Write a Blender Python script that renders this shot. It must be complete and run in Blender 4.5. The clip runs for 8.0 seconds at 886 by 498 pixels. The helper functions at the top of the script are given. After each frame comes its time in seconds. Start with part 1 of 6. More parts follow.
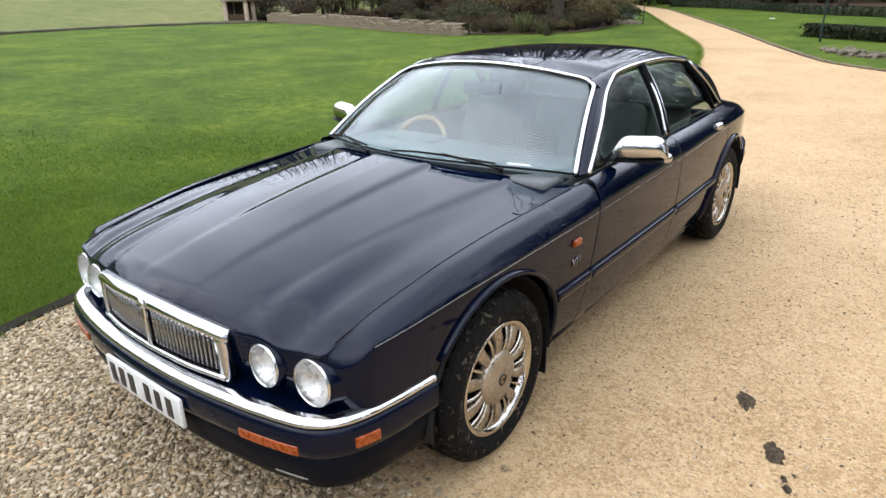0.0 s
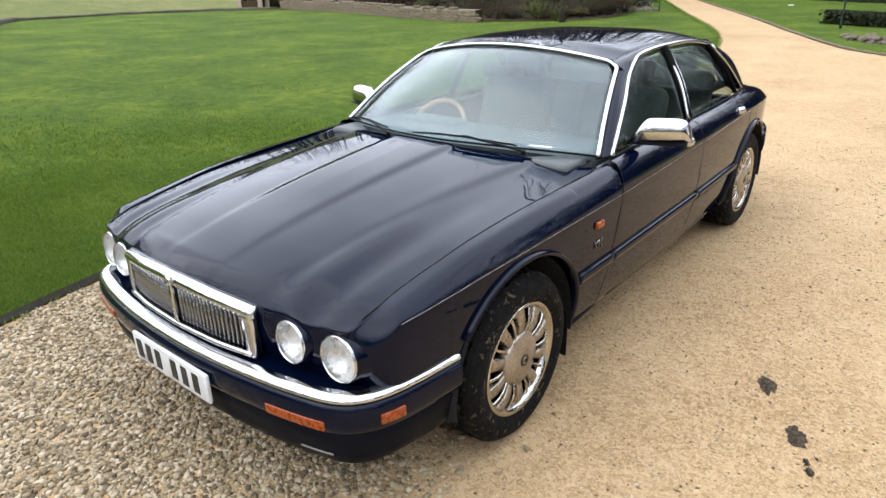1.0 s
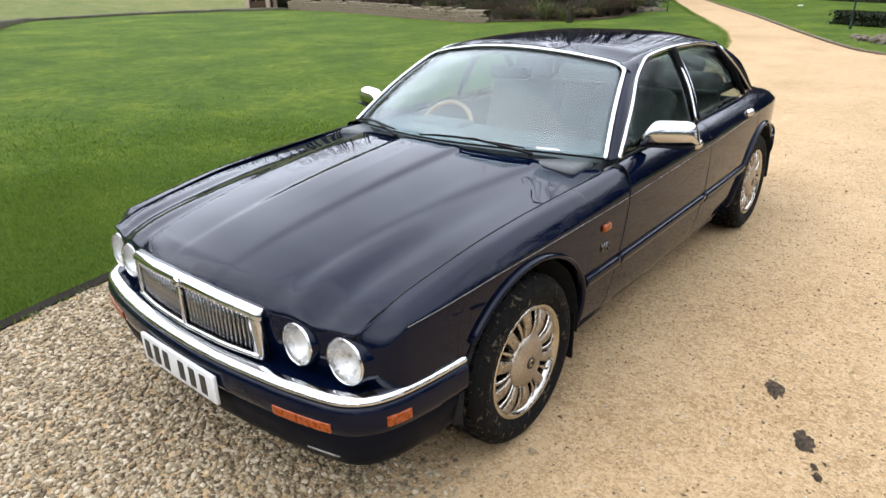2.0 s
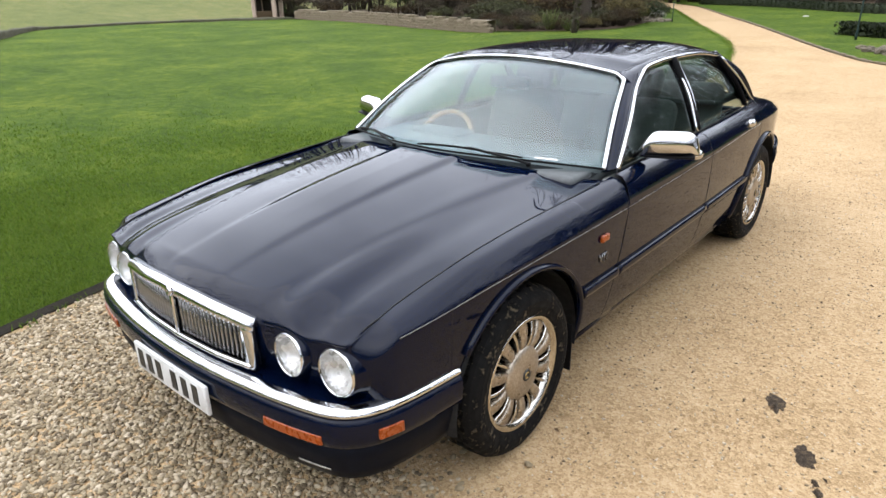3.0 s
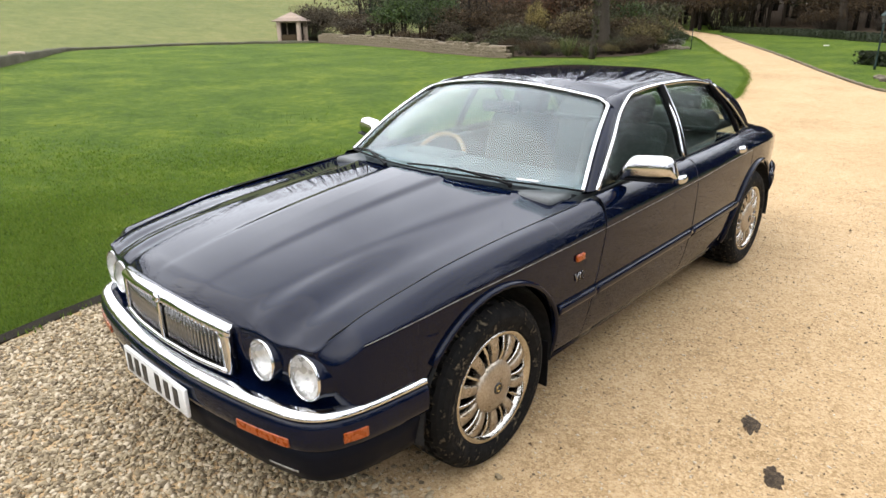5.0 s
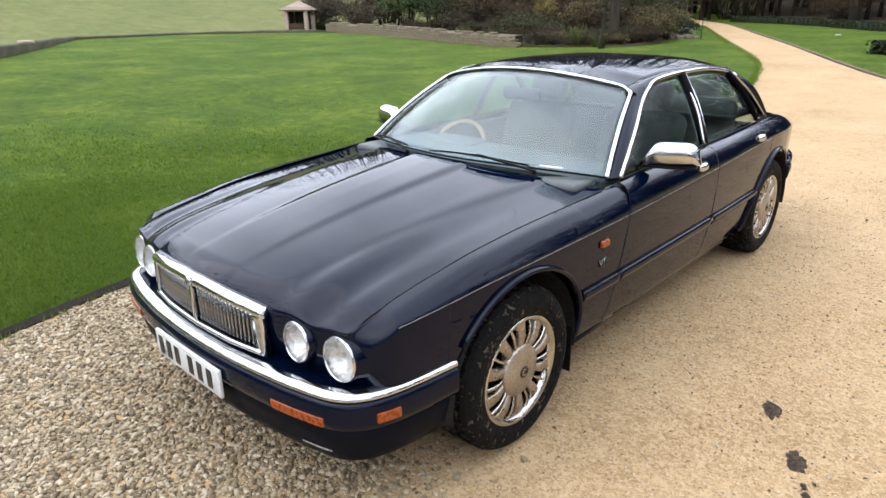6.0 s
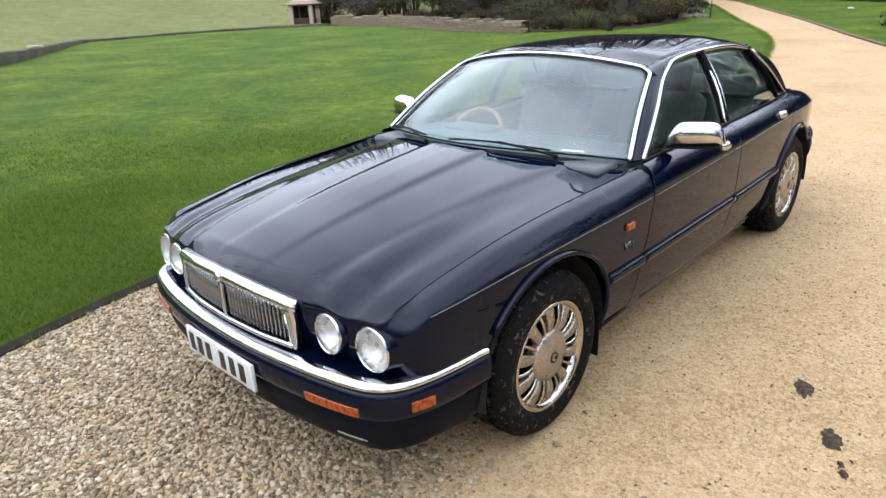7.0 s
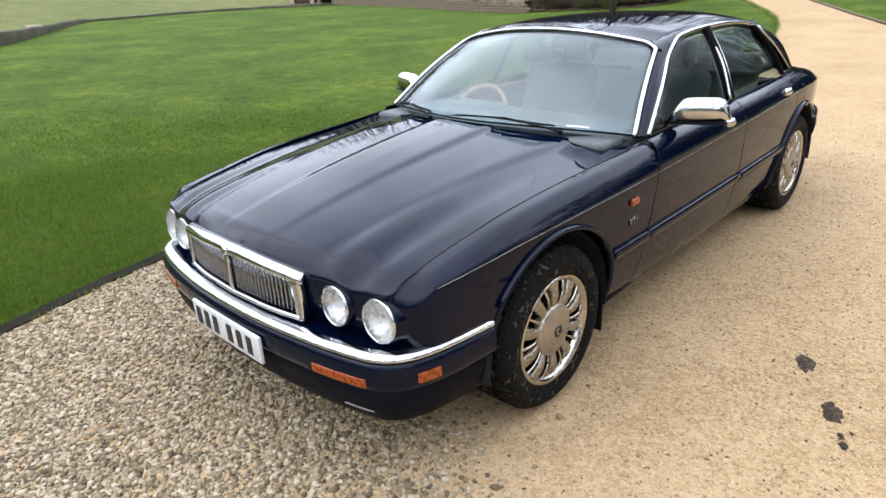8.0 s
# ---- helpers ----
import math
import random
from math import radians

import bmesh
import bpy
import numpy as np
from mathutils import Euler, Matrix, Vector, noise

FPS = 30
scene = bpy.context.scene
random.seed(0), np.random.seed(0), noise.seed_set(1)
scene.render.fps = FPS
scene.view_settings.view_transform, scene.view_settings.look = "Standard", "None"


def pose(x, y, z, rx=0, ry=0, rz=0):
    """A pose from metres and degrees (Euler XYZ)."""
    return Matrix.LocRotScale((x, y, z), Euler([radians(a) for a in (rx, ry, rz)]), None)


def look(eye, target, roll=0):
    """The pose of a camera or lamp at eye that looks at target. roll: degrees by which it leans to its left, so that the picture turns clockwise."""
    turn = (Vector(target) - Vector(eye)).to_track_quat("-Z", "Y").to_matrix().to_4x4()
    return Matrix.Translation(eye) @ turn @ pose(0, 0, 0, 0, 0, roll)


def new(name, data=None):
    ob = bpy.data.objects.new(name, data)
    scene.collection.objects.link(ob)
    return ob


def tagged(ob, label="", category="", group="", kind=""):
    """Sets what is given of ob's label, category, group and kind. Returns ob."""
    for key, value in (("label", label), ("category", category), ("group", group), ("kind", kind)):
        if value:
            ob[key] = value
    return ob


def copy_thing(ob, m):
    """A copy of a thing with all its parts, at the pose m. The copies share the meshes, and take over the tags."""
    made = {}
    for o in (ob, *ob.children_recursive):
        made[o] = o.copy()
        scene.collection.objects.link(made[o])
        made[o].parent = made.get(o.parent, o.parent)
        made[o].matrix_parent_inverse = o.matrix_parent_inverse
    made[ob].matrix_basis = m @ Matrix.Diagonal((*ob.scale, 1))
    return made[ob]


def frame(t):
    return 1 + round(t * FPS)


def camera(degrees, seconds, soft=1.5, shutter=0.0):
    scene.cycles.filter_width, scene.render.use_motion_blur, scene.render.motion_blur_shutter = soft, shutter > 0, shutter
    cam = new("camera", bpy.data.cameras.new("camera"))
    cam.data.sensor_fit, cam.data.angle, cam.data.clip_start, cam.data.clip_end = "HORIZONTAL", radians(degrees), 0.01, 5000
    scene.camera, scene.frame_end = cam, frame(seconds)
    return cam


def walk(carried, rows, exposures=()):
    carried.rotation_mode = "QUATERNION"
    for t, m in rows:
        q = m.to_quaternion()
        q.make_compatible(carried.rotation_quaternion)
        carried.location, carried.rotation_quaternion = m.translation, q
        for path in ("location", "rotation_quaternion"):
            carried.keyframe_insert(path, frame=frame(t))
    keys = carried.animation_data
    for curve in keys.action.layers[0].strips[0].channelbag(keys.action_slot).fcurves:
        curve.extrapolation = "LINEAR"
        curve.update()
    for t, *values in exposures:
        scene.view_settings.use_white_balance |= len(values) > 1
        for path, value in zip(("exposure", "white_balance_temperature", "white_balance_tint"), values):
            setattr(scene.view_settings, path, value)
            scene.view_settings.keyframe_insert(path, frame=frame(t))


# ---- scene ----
cam = camera(70.0, 8.0)
PATH = [
    (0, (1.987, -1.703, 1.662), (0.83, -0.248, 0.923), -1.3),
    (0.5, (1.975, -1.732, 1.646), (0.823, -0.281, 0.893), -0.9),
    (1, (1.96, -1.743, 1.635), (0.784, -0.32, 0.864), -1.3),
    (1.5, (1.959, -1.744, 1.645), (0.774, -0.332, 0.87), -1.3),
    (3, (1.973, -1.706, 1.641), (0.763, -0.298, 0.897), -1.2),
    (3.5, (2.088, -1.506, 1.652), (0.868, -0.096, 0.929), 0.1),
    (4, (2.157, -1.403, 1.646), (0.903, 0.004, 0.976), 0.5),
    (4.5, (2.156, -1.516, 1.647), (0.897, -0.115, 0.975), -0.1),
    (4.7, (2.161, -1.59, 1.648), (0.891, -0.198, 0.978), -0.6),
    (6, (2.116, -1.751, 1.638), (0.839, -0.383, 0.933), -0.6),
    (6.5, (2.096, -1.772, 1.634), (0.814, -0.412, 0.92), -1.4),
    (7, (2.075, -1.787, 1.632), (0.778, -0.453, 0.899), -2.9),
    (7.5, (2.065, -1.811, 1.618), (0.775, -0.484, 0.861), -3.0),
    (8, (2.078, -1.815, 1.607), (0.791, -0.5, 0.824), -2.9),
]
EXPOSURES = [(0, 0.66, 6800, 10), (1.5, 0.67, 6800, 10), (3, 0.68, 6900, 10), (4, 0.76, 7300, 10), (4.7, 0.76, 7300, 10), (6, 0.69, 6700, 10), (7, 0.67, 6550, 10), (8, 0.64, 6550, 10)]
walk(cam, [(t, look(eye, target, roll)) for t, eye, target, roll in PATH], EXPOSURES)

# ---- light ----
world = bpy.data.worlds.new("world")
scene.world = world
world.use_nodes = True
wn, wl = world.node_tree.nodes, world.node_tree.links
sky = wn.new("ShaderNodeTexSky")
sky.sky_type = "NISHITA"
sky.sun_disc = False
sky.sun_elevation, sky.sun_rotation = radians(38), radians(200)
sky.air_density, sky.dust_density, sky.ozone_density = 1.0, 4.0, 1.0
pale = wn.new("ShaderNodeHueSaturation")
pale.inputs["Saturation"].default_value = 0.35
wl.new(sky.outputs["Color"], pale.inputs["Color"])
# an even cloud cover, brightest overhead, with soft darker patches
way = wn.new("ShaderNodeTexCoord").outputs["Generated"]
split = wn.new("ShaderNodeSeparateXYZ")
wl.new(way, split.inputs[0])
rise = wn.new("ShaderNodeMapRange")
rise.inputs["From Min"].default_value, rise.inputs["From Max"].default_value = 0.0, 1.0
rise.inputs["To Min"].default_value, rise.inputs["To Max"].default_value = 23.0, 17.5
wl.new(split.outputs["Z"], rise.inputs["Value"])
cloud = wn.new("ShaderNodeTexNoise")
cloud.inputs["Scale"].default_value, cloud.inputs["Detail"].default_value = 3.5, 5
wl.new(way, cloud.inputs["Vector"])
patch = wn.new("ShaderNodeMapRange")
patch.inputs["From Min"].default_value, patch.inputs["From Max"].default_value = 0.35, 0.65
patch.inputs["To Min"].default_value, patch.inputs["To Max"].default_value = 0.86, 1.14
wl.new(cloud.outputs["Fac"], patch.inputs["Value"])
cover = wn.new("ShaderNodeMath")
cover.operation = "MULTIPLY"
wl.new(rise.outputs["Result"], cover.inputs[0])
wl.new(patch.outputs["Result"], cover.inputs[1])
grey = wn.new("ShaderNodeVectorMath")
grey.operation = "SCALE"
grey.inputs[0].default_value = (0.885, 0.972, 1.15)
wl.new(cover.outputs[0], grey.inputs["Scale"])
veil = wn.new("ShaderNodeMix")
veil.data_type = "RGBA"
veil.inputs["Factor"].default_value = 0.8
wl.new(pale.outputs["Color"], veil.inputs["A"])
wl.new(grey.outputs[0], veil.inputs["B"])
wl.new(veil.outputs["Result"], wn["Background"].inputs["Color"])
wn["Background"].inputs["Strength"].default_value = 0.13
sun_data = bpy.data.lights.new("sun", "SUN")
sun_data.energy, sun_data.angle, sun_data.color = 0.55, radians(75), (1.0, 0.94, 0.84)
sun = new("sun", sun_data)
sun.matrix_world = look((0, 0, 30), Vector((0, 0, 30)) - 10 * Vector((-0.40, -0.40, 0.82)))


# ---- materials ----
TONE = 0.75  # base colours of everything that is not metal, all at once


def ramp(n, l, fac, stops):
    r = n.new("ShaderNodeValToRGB")
    els = r.color_ramp.elements
    while len(els) < len(stops):
        els.new(0.5)
    for e, (p, c) in zip(els, stops):
        e.position, e.color = p, (*c, 1)
    l.new(fac, r.inputs["Fac"])
    return r.outputs["Color"]


def mat(name, dark, light, rough=0.6, metal=0.0, scale=30.0, fine=None, bump=0.0, coat=0.0, rough_var=0.15, detail=6.0, island=0.0, mid=0.5, tex="noise", per_object=0.0):
    """A procedural material: two scales of noise between two colours, with relief and uneven gloss."""
    m = bpy.data.materials.new(name)
    m.use_nodes = True
    n, l = m.node_tree.nodes, m.node_tree.links
    b = n["Principled BSDF"]
    co = n.new("ShaderNodeTexCoord").outputs["Object"]
    big, small = n.new("ShaderNodeTexNoise"), n.new("ShaderNodeTexNoise")
    big.inputs["Scale"].default_value = scale
    small.inputs["Scale"].default_value = fine or scale * 9
    for t in (big, small):
        t.inputs["Detail"].default_value = detail
        l.new(co, t.inputs["Vector"])
    mix = n.new("ShaderNodeMath")
    mix.operation = "MULTIPLY_ADD"
    mix.inputs[1].default_value = 0.5
    half = n.new("ShaderNodeMath")
    half.operation = "MULTIPLY"
    half.inputs[1].default_value = 0.5
    l.new(small.outputs["Fac"], half.inputs[0])
    l.new(big.outputs["Fac"], mix.inputs[0])
    l.new(half.outputs[0], mix.inputs[2])
    fac = mix.outputs[0]
    if island or per_object:
        src = n.new("ShaderNodeNewGeometry").outputs["Random Per Island"] if island else n.new("ShaderNodeObjectInfo").outputs["Random"]
        add = n.new("ShaderNodeMath")
        add.operation = "MULTIPLY_ADD"
        add.inputs[1].default_value = island or per_object
        l.new(src, add.inputs[0])
        sub = n.new("ShaderNodeMath")
        sub.operation = "SUBTRACT"
        sub.inputs[1].default_value = (island or per_object) / 2
        l.new(fac, sub.inputs[0])
        l.new(sub.outputs[0], add.inputs[2])
        fac = add.outputs[0]
    l.new(ramp(n, l, fac, [(mid - 0.18, dark), (mid + 0.18, light)] if metal >= 0.5 else [(mid - 0.18, [TONE * v for v in dark]), (mid + 0.18, [TONE * v for v in light])]), b.inputs["Base Color"])
    b.inputs["Metallic"].default_value = metal
    if rough_var:
        r = n.new("ShaderNodeMapRange")
        r.inputs["From Min"].default_value, r.inputs["From Max"].default_value = 0.3, 0.7
        r.inputs["To Min"].default_value, r.inputs["To Max"].default_value = max(0.0, rough - rough_var), min(1.0, rough + rough_var)
        l.new(big.outputs["Fac"], r.inputs["Value"])
        l.new(r.outputs["Result"], b.inputs["Roughness"])
    else:
        b.inputs["Roughness"].default_value = rough
    b.inputs["Coat Weight"].default_value = coat
    b.inputs["Coat Roughness"].default_value = 0.02
    if bump:
        bp = n.new("ShaderNodeBump")
        bp.inputs["Strength"].default_value = 1.0
        bp.inputs["Distance"].default_value = bump
        l.new(small.outputs["Fac"], bp.inputs["Height"])
        l.new(bp.outputs["Normal"], b.inputs["Normal"])
    return m


def glass_mat(name, tint, rough=0.0):
    m = bpy.data.materials.new(name)
    m.use_nodes = True
    n, l = m.node_tree.nodes, m.node_tree.links
    b = n["Principled BSDF"]
    b.inputs["Base Color"].default_value = (*tint, 1)
    b.inputs["Transmission Weight"].default_value = 1.0
    b.inputs["Roughness"].default_value = rough
    b.inputs["IOR"].default_value = 1.46
    return m


def sheet_glass(name, tint, gloss):
    """Thin window glass: clear and tinted straight through, mirror-like towards grazing."""
    m = bpy.data.materials.new(name)
    m.use_nodes = True
    n, l = m.node_tree.nodes, m.node_tree.links
    n.remove(n["Principled BSDF"])
    clear, mirror = n.new("ShaderNodeBsdfTransparent"), n.new("ShaderNodeBsdfGlossy")
    clear.inputs["Color"].default_value = (*tint, 1)
    mirror.inputs["Roughness"].default_value = 0.0
    lw, bend = n.new("ShaderNodeLayerWeight"), n.new("ShaderNodeMath")
    lw.inputs["Blend"].default_value = 0.5
    bend.operation, bend.inputs[1].default_value = "POWER", 5.0
    l.new(lw.outputs["Facing"], bend.inputs[0])
    lift = n.new("ShaderNodeMapRange")
    lift.inputs["To Min"].default_value, lift.inputs["To Max"].default_value = gloss, 0.6
    l.new(bend.outputs[0], lift.inputs["Value"])
    glass = n.new("ShaderNodeMixShader")
    l.new(lift.outputs["Result"], glass.inputs[0])
    l.new(clear.outputs[0], glass.inputs[1])
    l.new(mirror.outputs[0], glass.inputs[2])
    l.new(glass.outputs[0], n["Material Output"].inputs["Surface"])
    return m


PAINT = mat("navy_paint", (0.0009, 0.0030, 0.0130), (0.0014, 0.0046, 0.0180), 0.5, 0.0, 3.0, 900, 0.0, 1.0, 0.06)
PAINT.node_tree.nodes["Principled BSDF"].inputs["Specular IOR Level"].default_value = 0.0
PAINT.node_tree.nodes["Principled BSDF"].inputs["Coat IOR"].default_value = 1.29
CHROME = mat("chrome", (0.54, 0.55, 0.57), (0.68, 0.68, 0.69), 0.07, 1.0, 6, 80, 0.0, 0.0, 0.04)
DULL_CHROME = mat("brake_dusted_alloy", (0.19, 0.155, 0.112), (0.46, 0.40, 0.325), 0.32, 0.75, 9, 120, 0.0003, 0.0, 0.1, mid=0.47)
BRIGHT_RIM = mat("polished_rim", (0.36, 0.33, 0.28), (0.62, 0.60, 0.57), 0.14, 1.0, 12, 120, 0.0, 0.0, 0.06)
RUBBER = mat("muddy_rubber", (0.004, 0.004, 0.004), (0.12, 0.097, 0.065), 0.85, 0.0, 22, 60, 0.001, 0.0, 0.15)
els = [n for n in RUBBER.node_tree.nodes if n.type == "VALTORGB"][0].color_ramp.elements
els[0].position, els[1].position = 0.55, 0.65
RUBBER.node_tree.nodes["Principled BSDF"].inputs["Specular IOR Level"].default_value = 0.15
SLAT = mat("pewter_slat", (0.22, 0.22, 0.22), (0.36, 0.36, 0.36), 0.3, 0.9, 20, 90, 0.0, 0.0, 0.08)
BLACK = mat("black_trim", (0.004, 0.004, 0.005), (0.009, 0.009, 0.010), 0.55, 0.0, 20, 300, 0.0002)
BLACK.node_tree.nodes["Principled BSDF"].inputs["Specular IOR Level"].default_value = 0.08
DARK = mat("dark_void", (0.004, 0.004, 0.004), (0.008, 0.008, 0.008), 0.9)
BAND = mat("satin_navy_plastic", (0.003, 0.004, 0.008), (0.005, 0.0065, 0.012), 0.5, 0.0, 6, 400, 0.0001, 0.0)
BAND.node_tree.nodes["Principled BSDF"].inputs["Specular IOR Level"].default_value = 0.08
AMBER = mat("amber_plastic", (0.27, 0.040, 0.002), (0.38, 0.070, 0.004), 0.3, 0.0, 60, 400, 0.0004, 0.2)
LENS = glass_mat("lamp_glass", (0.97, 0.97, 0.97), 0.06)
LENS.node_tree.nodes["Principled BSDF"].inputs["IOR"].default_value = 1.15
LENS.node_tree.nodes["Principled BSDF"].inputs["Coat Weight"].default_value = 0.6
REFLECTOR = mat("lamp_reflector", (0.38, 0.38, 0.37), (0.70, 0.70, 0.69), 0.32, 0.5, 22, 60, 0.002)
SCREEN = sheet_glass("screen_glass", (0.87, 0.955, 0.96), 0.07)
TINT = sheet_glass("tinted_glass", (0.66, 0.73, 0.71), 0.022)
LEATHER = mat("grey_leather", (0.10, 0.10, 0.097), (0.16, 0.158, 0.15), 0.6, 0.0, 4, 30, 0.0)
DASH = mat("dark_dash", (0.07, 0.078, 0.08), (0.11, 0.118, 0.12), 0.6, 0.0, 4, 30, 0.0)
WOOD = mat("walnut_rim", (0.28, 0.12, 0.04), (0.5, 0.26, 0.1), 0.25, 0.0, 12, 60, 0.0, 0.8)
WHITE = mat("white_plate", (0.72, 0.73, 0.73), (0.82, 0.82, 0.8), 0.35, 0.0, 8, 60)
INK = mat("black_ink", (0.012, 0.012, 0.012), (0.02, 0.02, 0.02), 0.4)
GOLD = mat("gold_enamel", (0.45, 0.3, 0.1), (0.6, 0.42, 0.16), 0.3, 0.9, 40)
STRIPE = mat("coach_line", (0.22, 0.21, 0.19), (0.32, 0.31, 0.28), 0.3, 0.2, 30)


# ---- materials of the grounds ----
def coloured(name, stops, scale, rough=0.9, bump=0.0, second=0.0, stretch=(1, 1, 1), island=0.0):
    """Ground and leaf colours: a wide patchwork under a fine grain, with relief from the grain."""
    m = bpy.data.materials.new(name)
    m.use_nodes = True
    n, l = m.node_tree.nodes, m.node_tree.links
    b = n["Principled BSDF"]
    co = n.new("ShaderNodeTexCoord").outputs["Object"]
    mp = n.new("ShaderNodeMapping")
    mp.inputs["Scale"].default_value = stretch
    l.new(co, mp.inputs["Vector"])
    outs = []
    for sc in (scale, second or scale * 12, scale * 60):
        t = n.new("ShaderNodeTexNoise")
        t.inputs["Scale"].default_value, t.inputs["Detail"].default_value, t.inputs["Roughness"].default_value = sc, 5, 0.6
        l.new(mp.outputs[0], t.inputs["Vector"])
        outs.append(t.outputs["Fac"])
    a = n.new("ShaderNodeMix")
    a.inputs["Factor"].default_value = 0.5 if name != "sandy_gravel" else 0.7
    l.new(outs[0], a.inputs["A"]), l.new(outs[1], a.inputs["B"])
    c = n.new("ShaderNodeMix")
    c.inputs["Factor"].default_value = 0.30
    l.new(a.outputs["Result"], c.inputs["A"]), l.new(outs[2], c.inputs["B"])
    fac = c.outputs["Result"]
    if island:
        k = n.new("ShaderNodeMix")
        k.inputs["Factor"].default_value = island
        l.new(fac, k.inputs["A"]), l.new(n.new("ShaderNodeNewGeometry").outputs["Random Per Island"], k.inputs["B"])
        fac = k.outputs["Result"]
    l.new(ramp(n, l, fac, [(p, [TONE * v for v in q]) for p, q in stops]), b.inputs["Base Color"])
    b.inputs["Roughness"].default_value = rough
    b.inputs["Specular IOR Level"].default_value = 0.25
    if name == "lawn_grass":
        b.inputs["Specular IOR Level"].default_value = 0.1
        b.inputs["Sheen Weight"].default_value = 0.06
        b.inputs["Sheen Roughness"].default_value = 0.4
        b.inputs["Sheen Tint"].default_value = (0.55, 0.75, 0.16, 1)
    if bump:
        bp = n.new("ShaderNodeBump")
        bp.inputs["Distance"].default_value = bump
        l.new(c.outputs["Result"] if name == "lawn_grass" else outs[2], bp.inputs["Height"])
        l.new(bp.outputs["Normal"], b.inputs["Normal"])
    return m


LAWN = coloured("lawn_grass", [(0.39, (0.015, 0.038, 0.002)), (0.46, (0.038, 0.076, 0.004)), (0.525, (0.060, 0.100, 0.006)), (0.59, (0.118, 0.148, 0.013))], 0.7, 0.9, 0.06, 6)
BANK = coloured("mossy_bank", [(0.35, (0.055, 0.050, 0.030)), (0.5, (0.11, 0.105, 0.065)), (0.65, (0.19, 0.175, 0.125))], 2.0, 0.95, 0.05)
MEADOW = coloured("meadow_grass", [(0.35, (0.07, 0.098, 0.0175)), (0.5, (0.119, 0.133, 0.0315)), (0.65, (0.21, 0.182, 0.063))], 0.12, 0.9, 0.05, 1.2)
BLADE = coloured("grass_blade", [(0.25, (0.076, 0.142, 0.011)), (0.5, (0.108, 0.182, 0.014)), (0.8, (0.18, 0.24, 0.038))], 0.8, 0.7, 0, 5, (1, 1, 1), 0.45)
bn, bl = BLADE.node_tree.nodes, BLADE.node_tree.links
through_light, both = bn.new("ShaderNodeBsdfTranslucent"), bn.new("ShaderNodeMixShader")
bl.new(bn["Principled BSDF"].inputs["Base Color"].links[0].from_socket, through_light.inputs["Color"])
both.inputs[0].default_value = 0.5
bl.new(bn["Principled BSDF"].outputs[0], both.inputs[1])
bl.new(through_light.outputs[0], both.inputs[2])
bl.new(both.outputs[0], bn["Material Output"].inputs["Surface"])


def sandy(name):
    """Trodden sandy gravel: pale sand, damp patches, and grains of several sizes."""
    m = bpy.data.materials.new(name)
    m.use_nodes = True
    n, l = m.node_tree.nodes, m.node_tree.links
    b = n["Principled BSDF"]
    co = n.new("ShaderNodeTexCoord").outputs["Object"]

    def noise_at(scale, detail=5):
        t = n.new("ShaderNodeTexNoise")
        t.inputs["Scale"].default_value, t.inputs["Detail"].default_value, t.inputs["Roughness"].default_value = scale, detail, 0.65
        l.new(co, t.inputs["Vector"])
        return t.outputs["Fac"]

    def cells(scale):
        t = n.new("ShaderNodeTexVoronoi")
        t.inputs["Scale"].default_value = scale
        l.new(co, t.inputs["Vector"])
        s = n.new("ShaderNodeSeparateColor")
        l.new(t.outputs["Color"], s.inputs[0])
        return s.outputs[0], t.outputs["Distance"]

    def blend(f, a, c):
        x = n.new("ShaderNodeMix")
        x.inputs["Factor"].default_value = f
        l.new(a, x.inputs["A"]), l.new(c, x.inputs["B"])
        return x.outputs["Result"]

    big, d1 = cells(70)
    small, d2 = cells(190)
    ground = blend(0.35, blend(0.5, noise_at(0.9), noise_at(0.28, 3)), noise_at(9))
    fac = blend(0.46, ground, blend(0.45, blend(0.5, big, small), noise_at(420, 2)))
    colour = ramp(n, l, fac, [(0.27, (0.098, 0.060, 0.027)), (0.385, (0.232, 0.150, 0.073)), (0.50, (0.365, 0.252, 0.136)), (0.63, (0.45, 0.328, 0.196)), (0.78, (0.56, 0.465, 0.345))])
    l.new(colour, b.inputs["Base Color"])
    b.inputs["Roughness"].default_value = 0.92
    b.inputs["Specular IOR Level"].default_value = 0.2
    bp = n.new("ShaderNodeBump")
    bp.inputs["Distance"].default_value = 0.007
    l.new(blend(0.5, d1, blend(0.5, d2, noise_at(160))), bp.inputs["Height"])
    l.new(bp.outputs["Normal"], b.inputs["Normal"])
    return m


SAND = sandy("sandy_gravel")
STONES = coloured("loose_stones", [(0.15, (0.125, 0.092, 0.056)), (0.40, (0.285, 0.220, 0.134)), (0.62, (0.41, 0.328, 0.208)), (0.88, (0.60, 0.505, 0.37))], 30, 0.8, 0.0, 0, (1, 1, 1), 0.75)
GRIT = coloured("fine_grit", [(0.15, (0.15, 0.105, 0.065)), (0.40, (0.31, 0.225, 0.14)), (0.62, (0.46, 0.36, 0.24)), (0.88, (0.66, 0.58, 0.46))], 30, 0.85, 0.0, 0, (1, 1, 1), 0.75)
LITTER = coloured("leaf_litter", [(0.35, (0.030, 0.020, 0.011)), (0.6, (0.095, 0.062, 0.034))], 0.8, 0.95, 0.03)
TIMBER = coloured("wet_edging_timber", [(0.35, (0.018, 0.014, 0.010)), (0.65, (0.06, 0.05, 0.038))], 4, 0.7, 0.004, 0, (1, 1, 6))
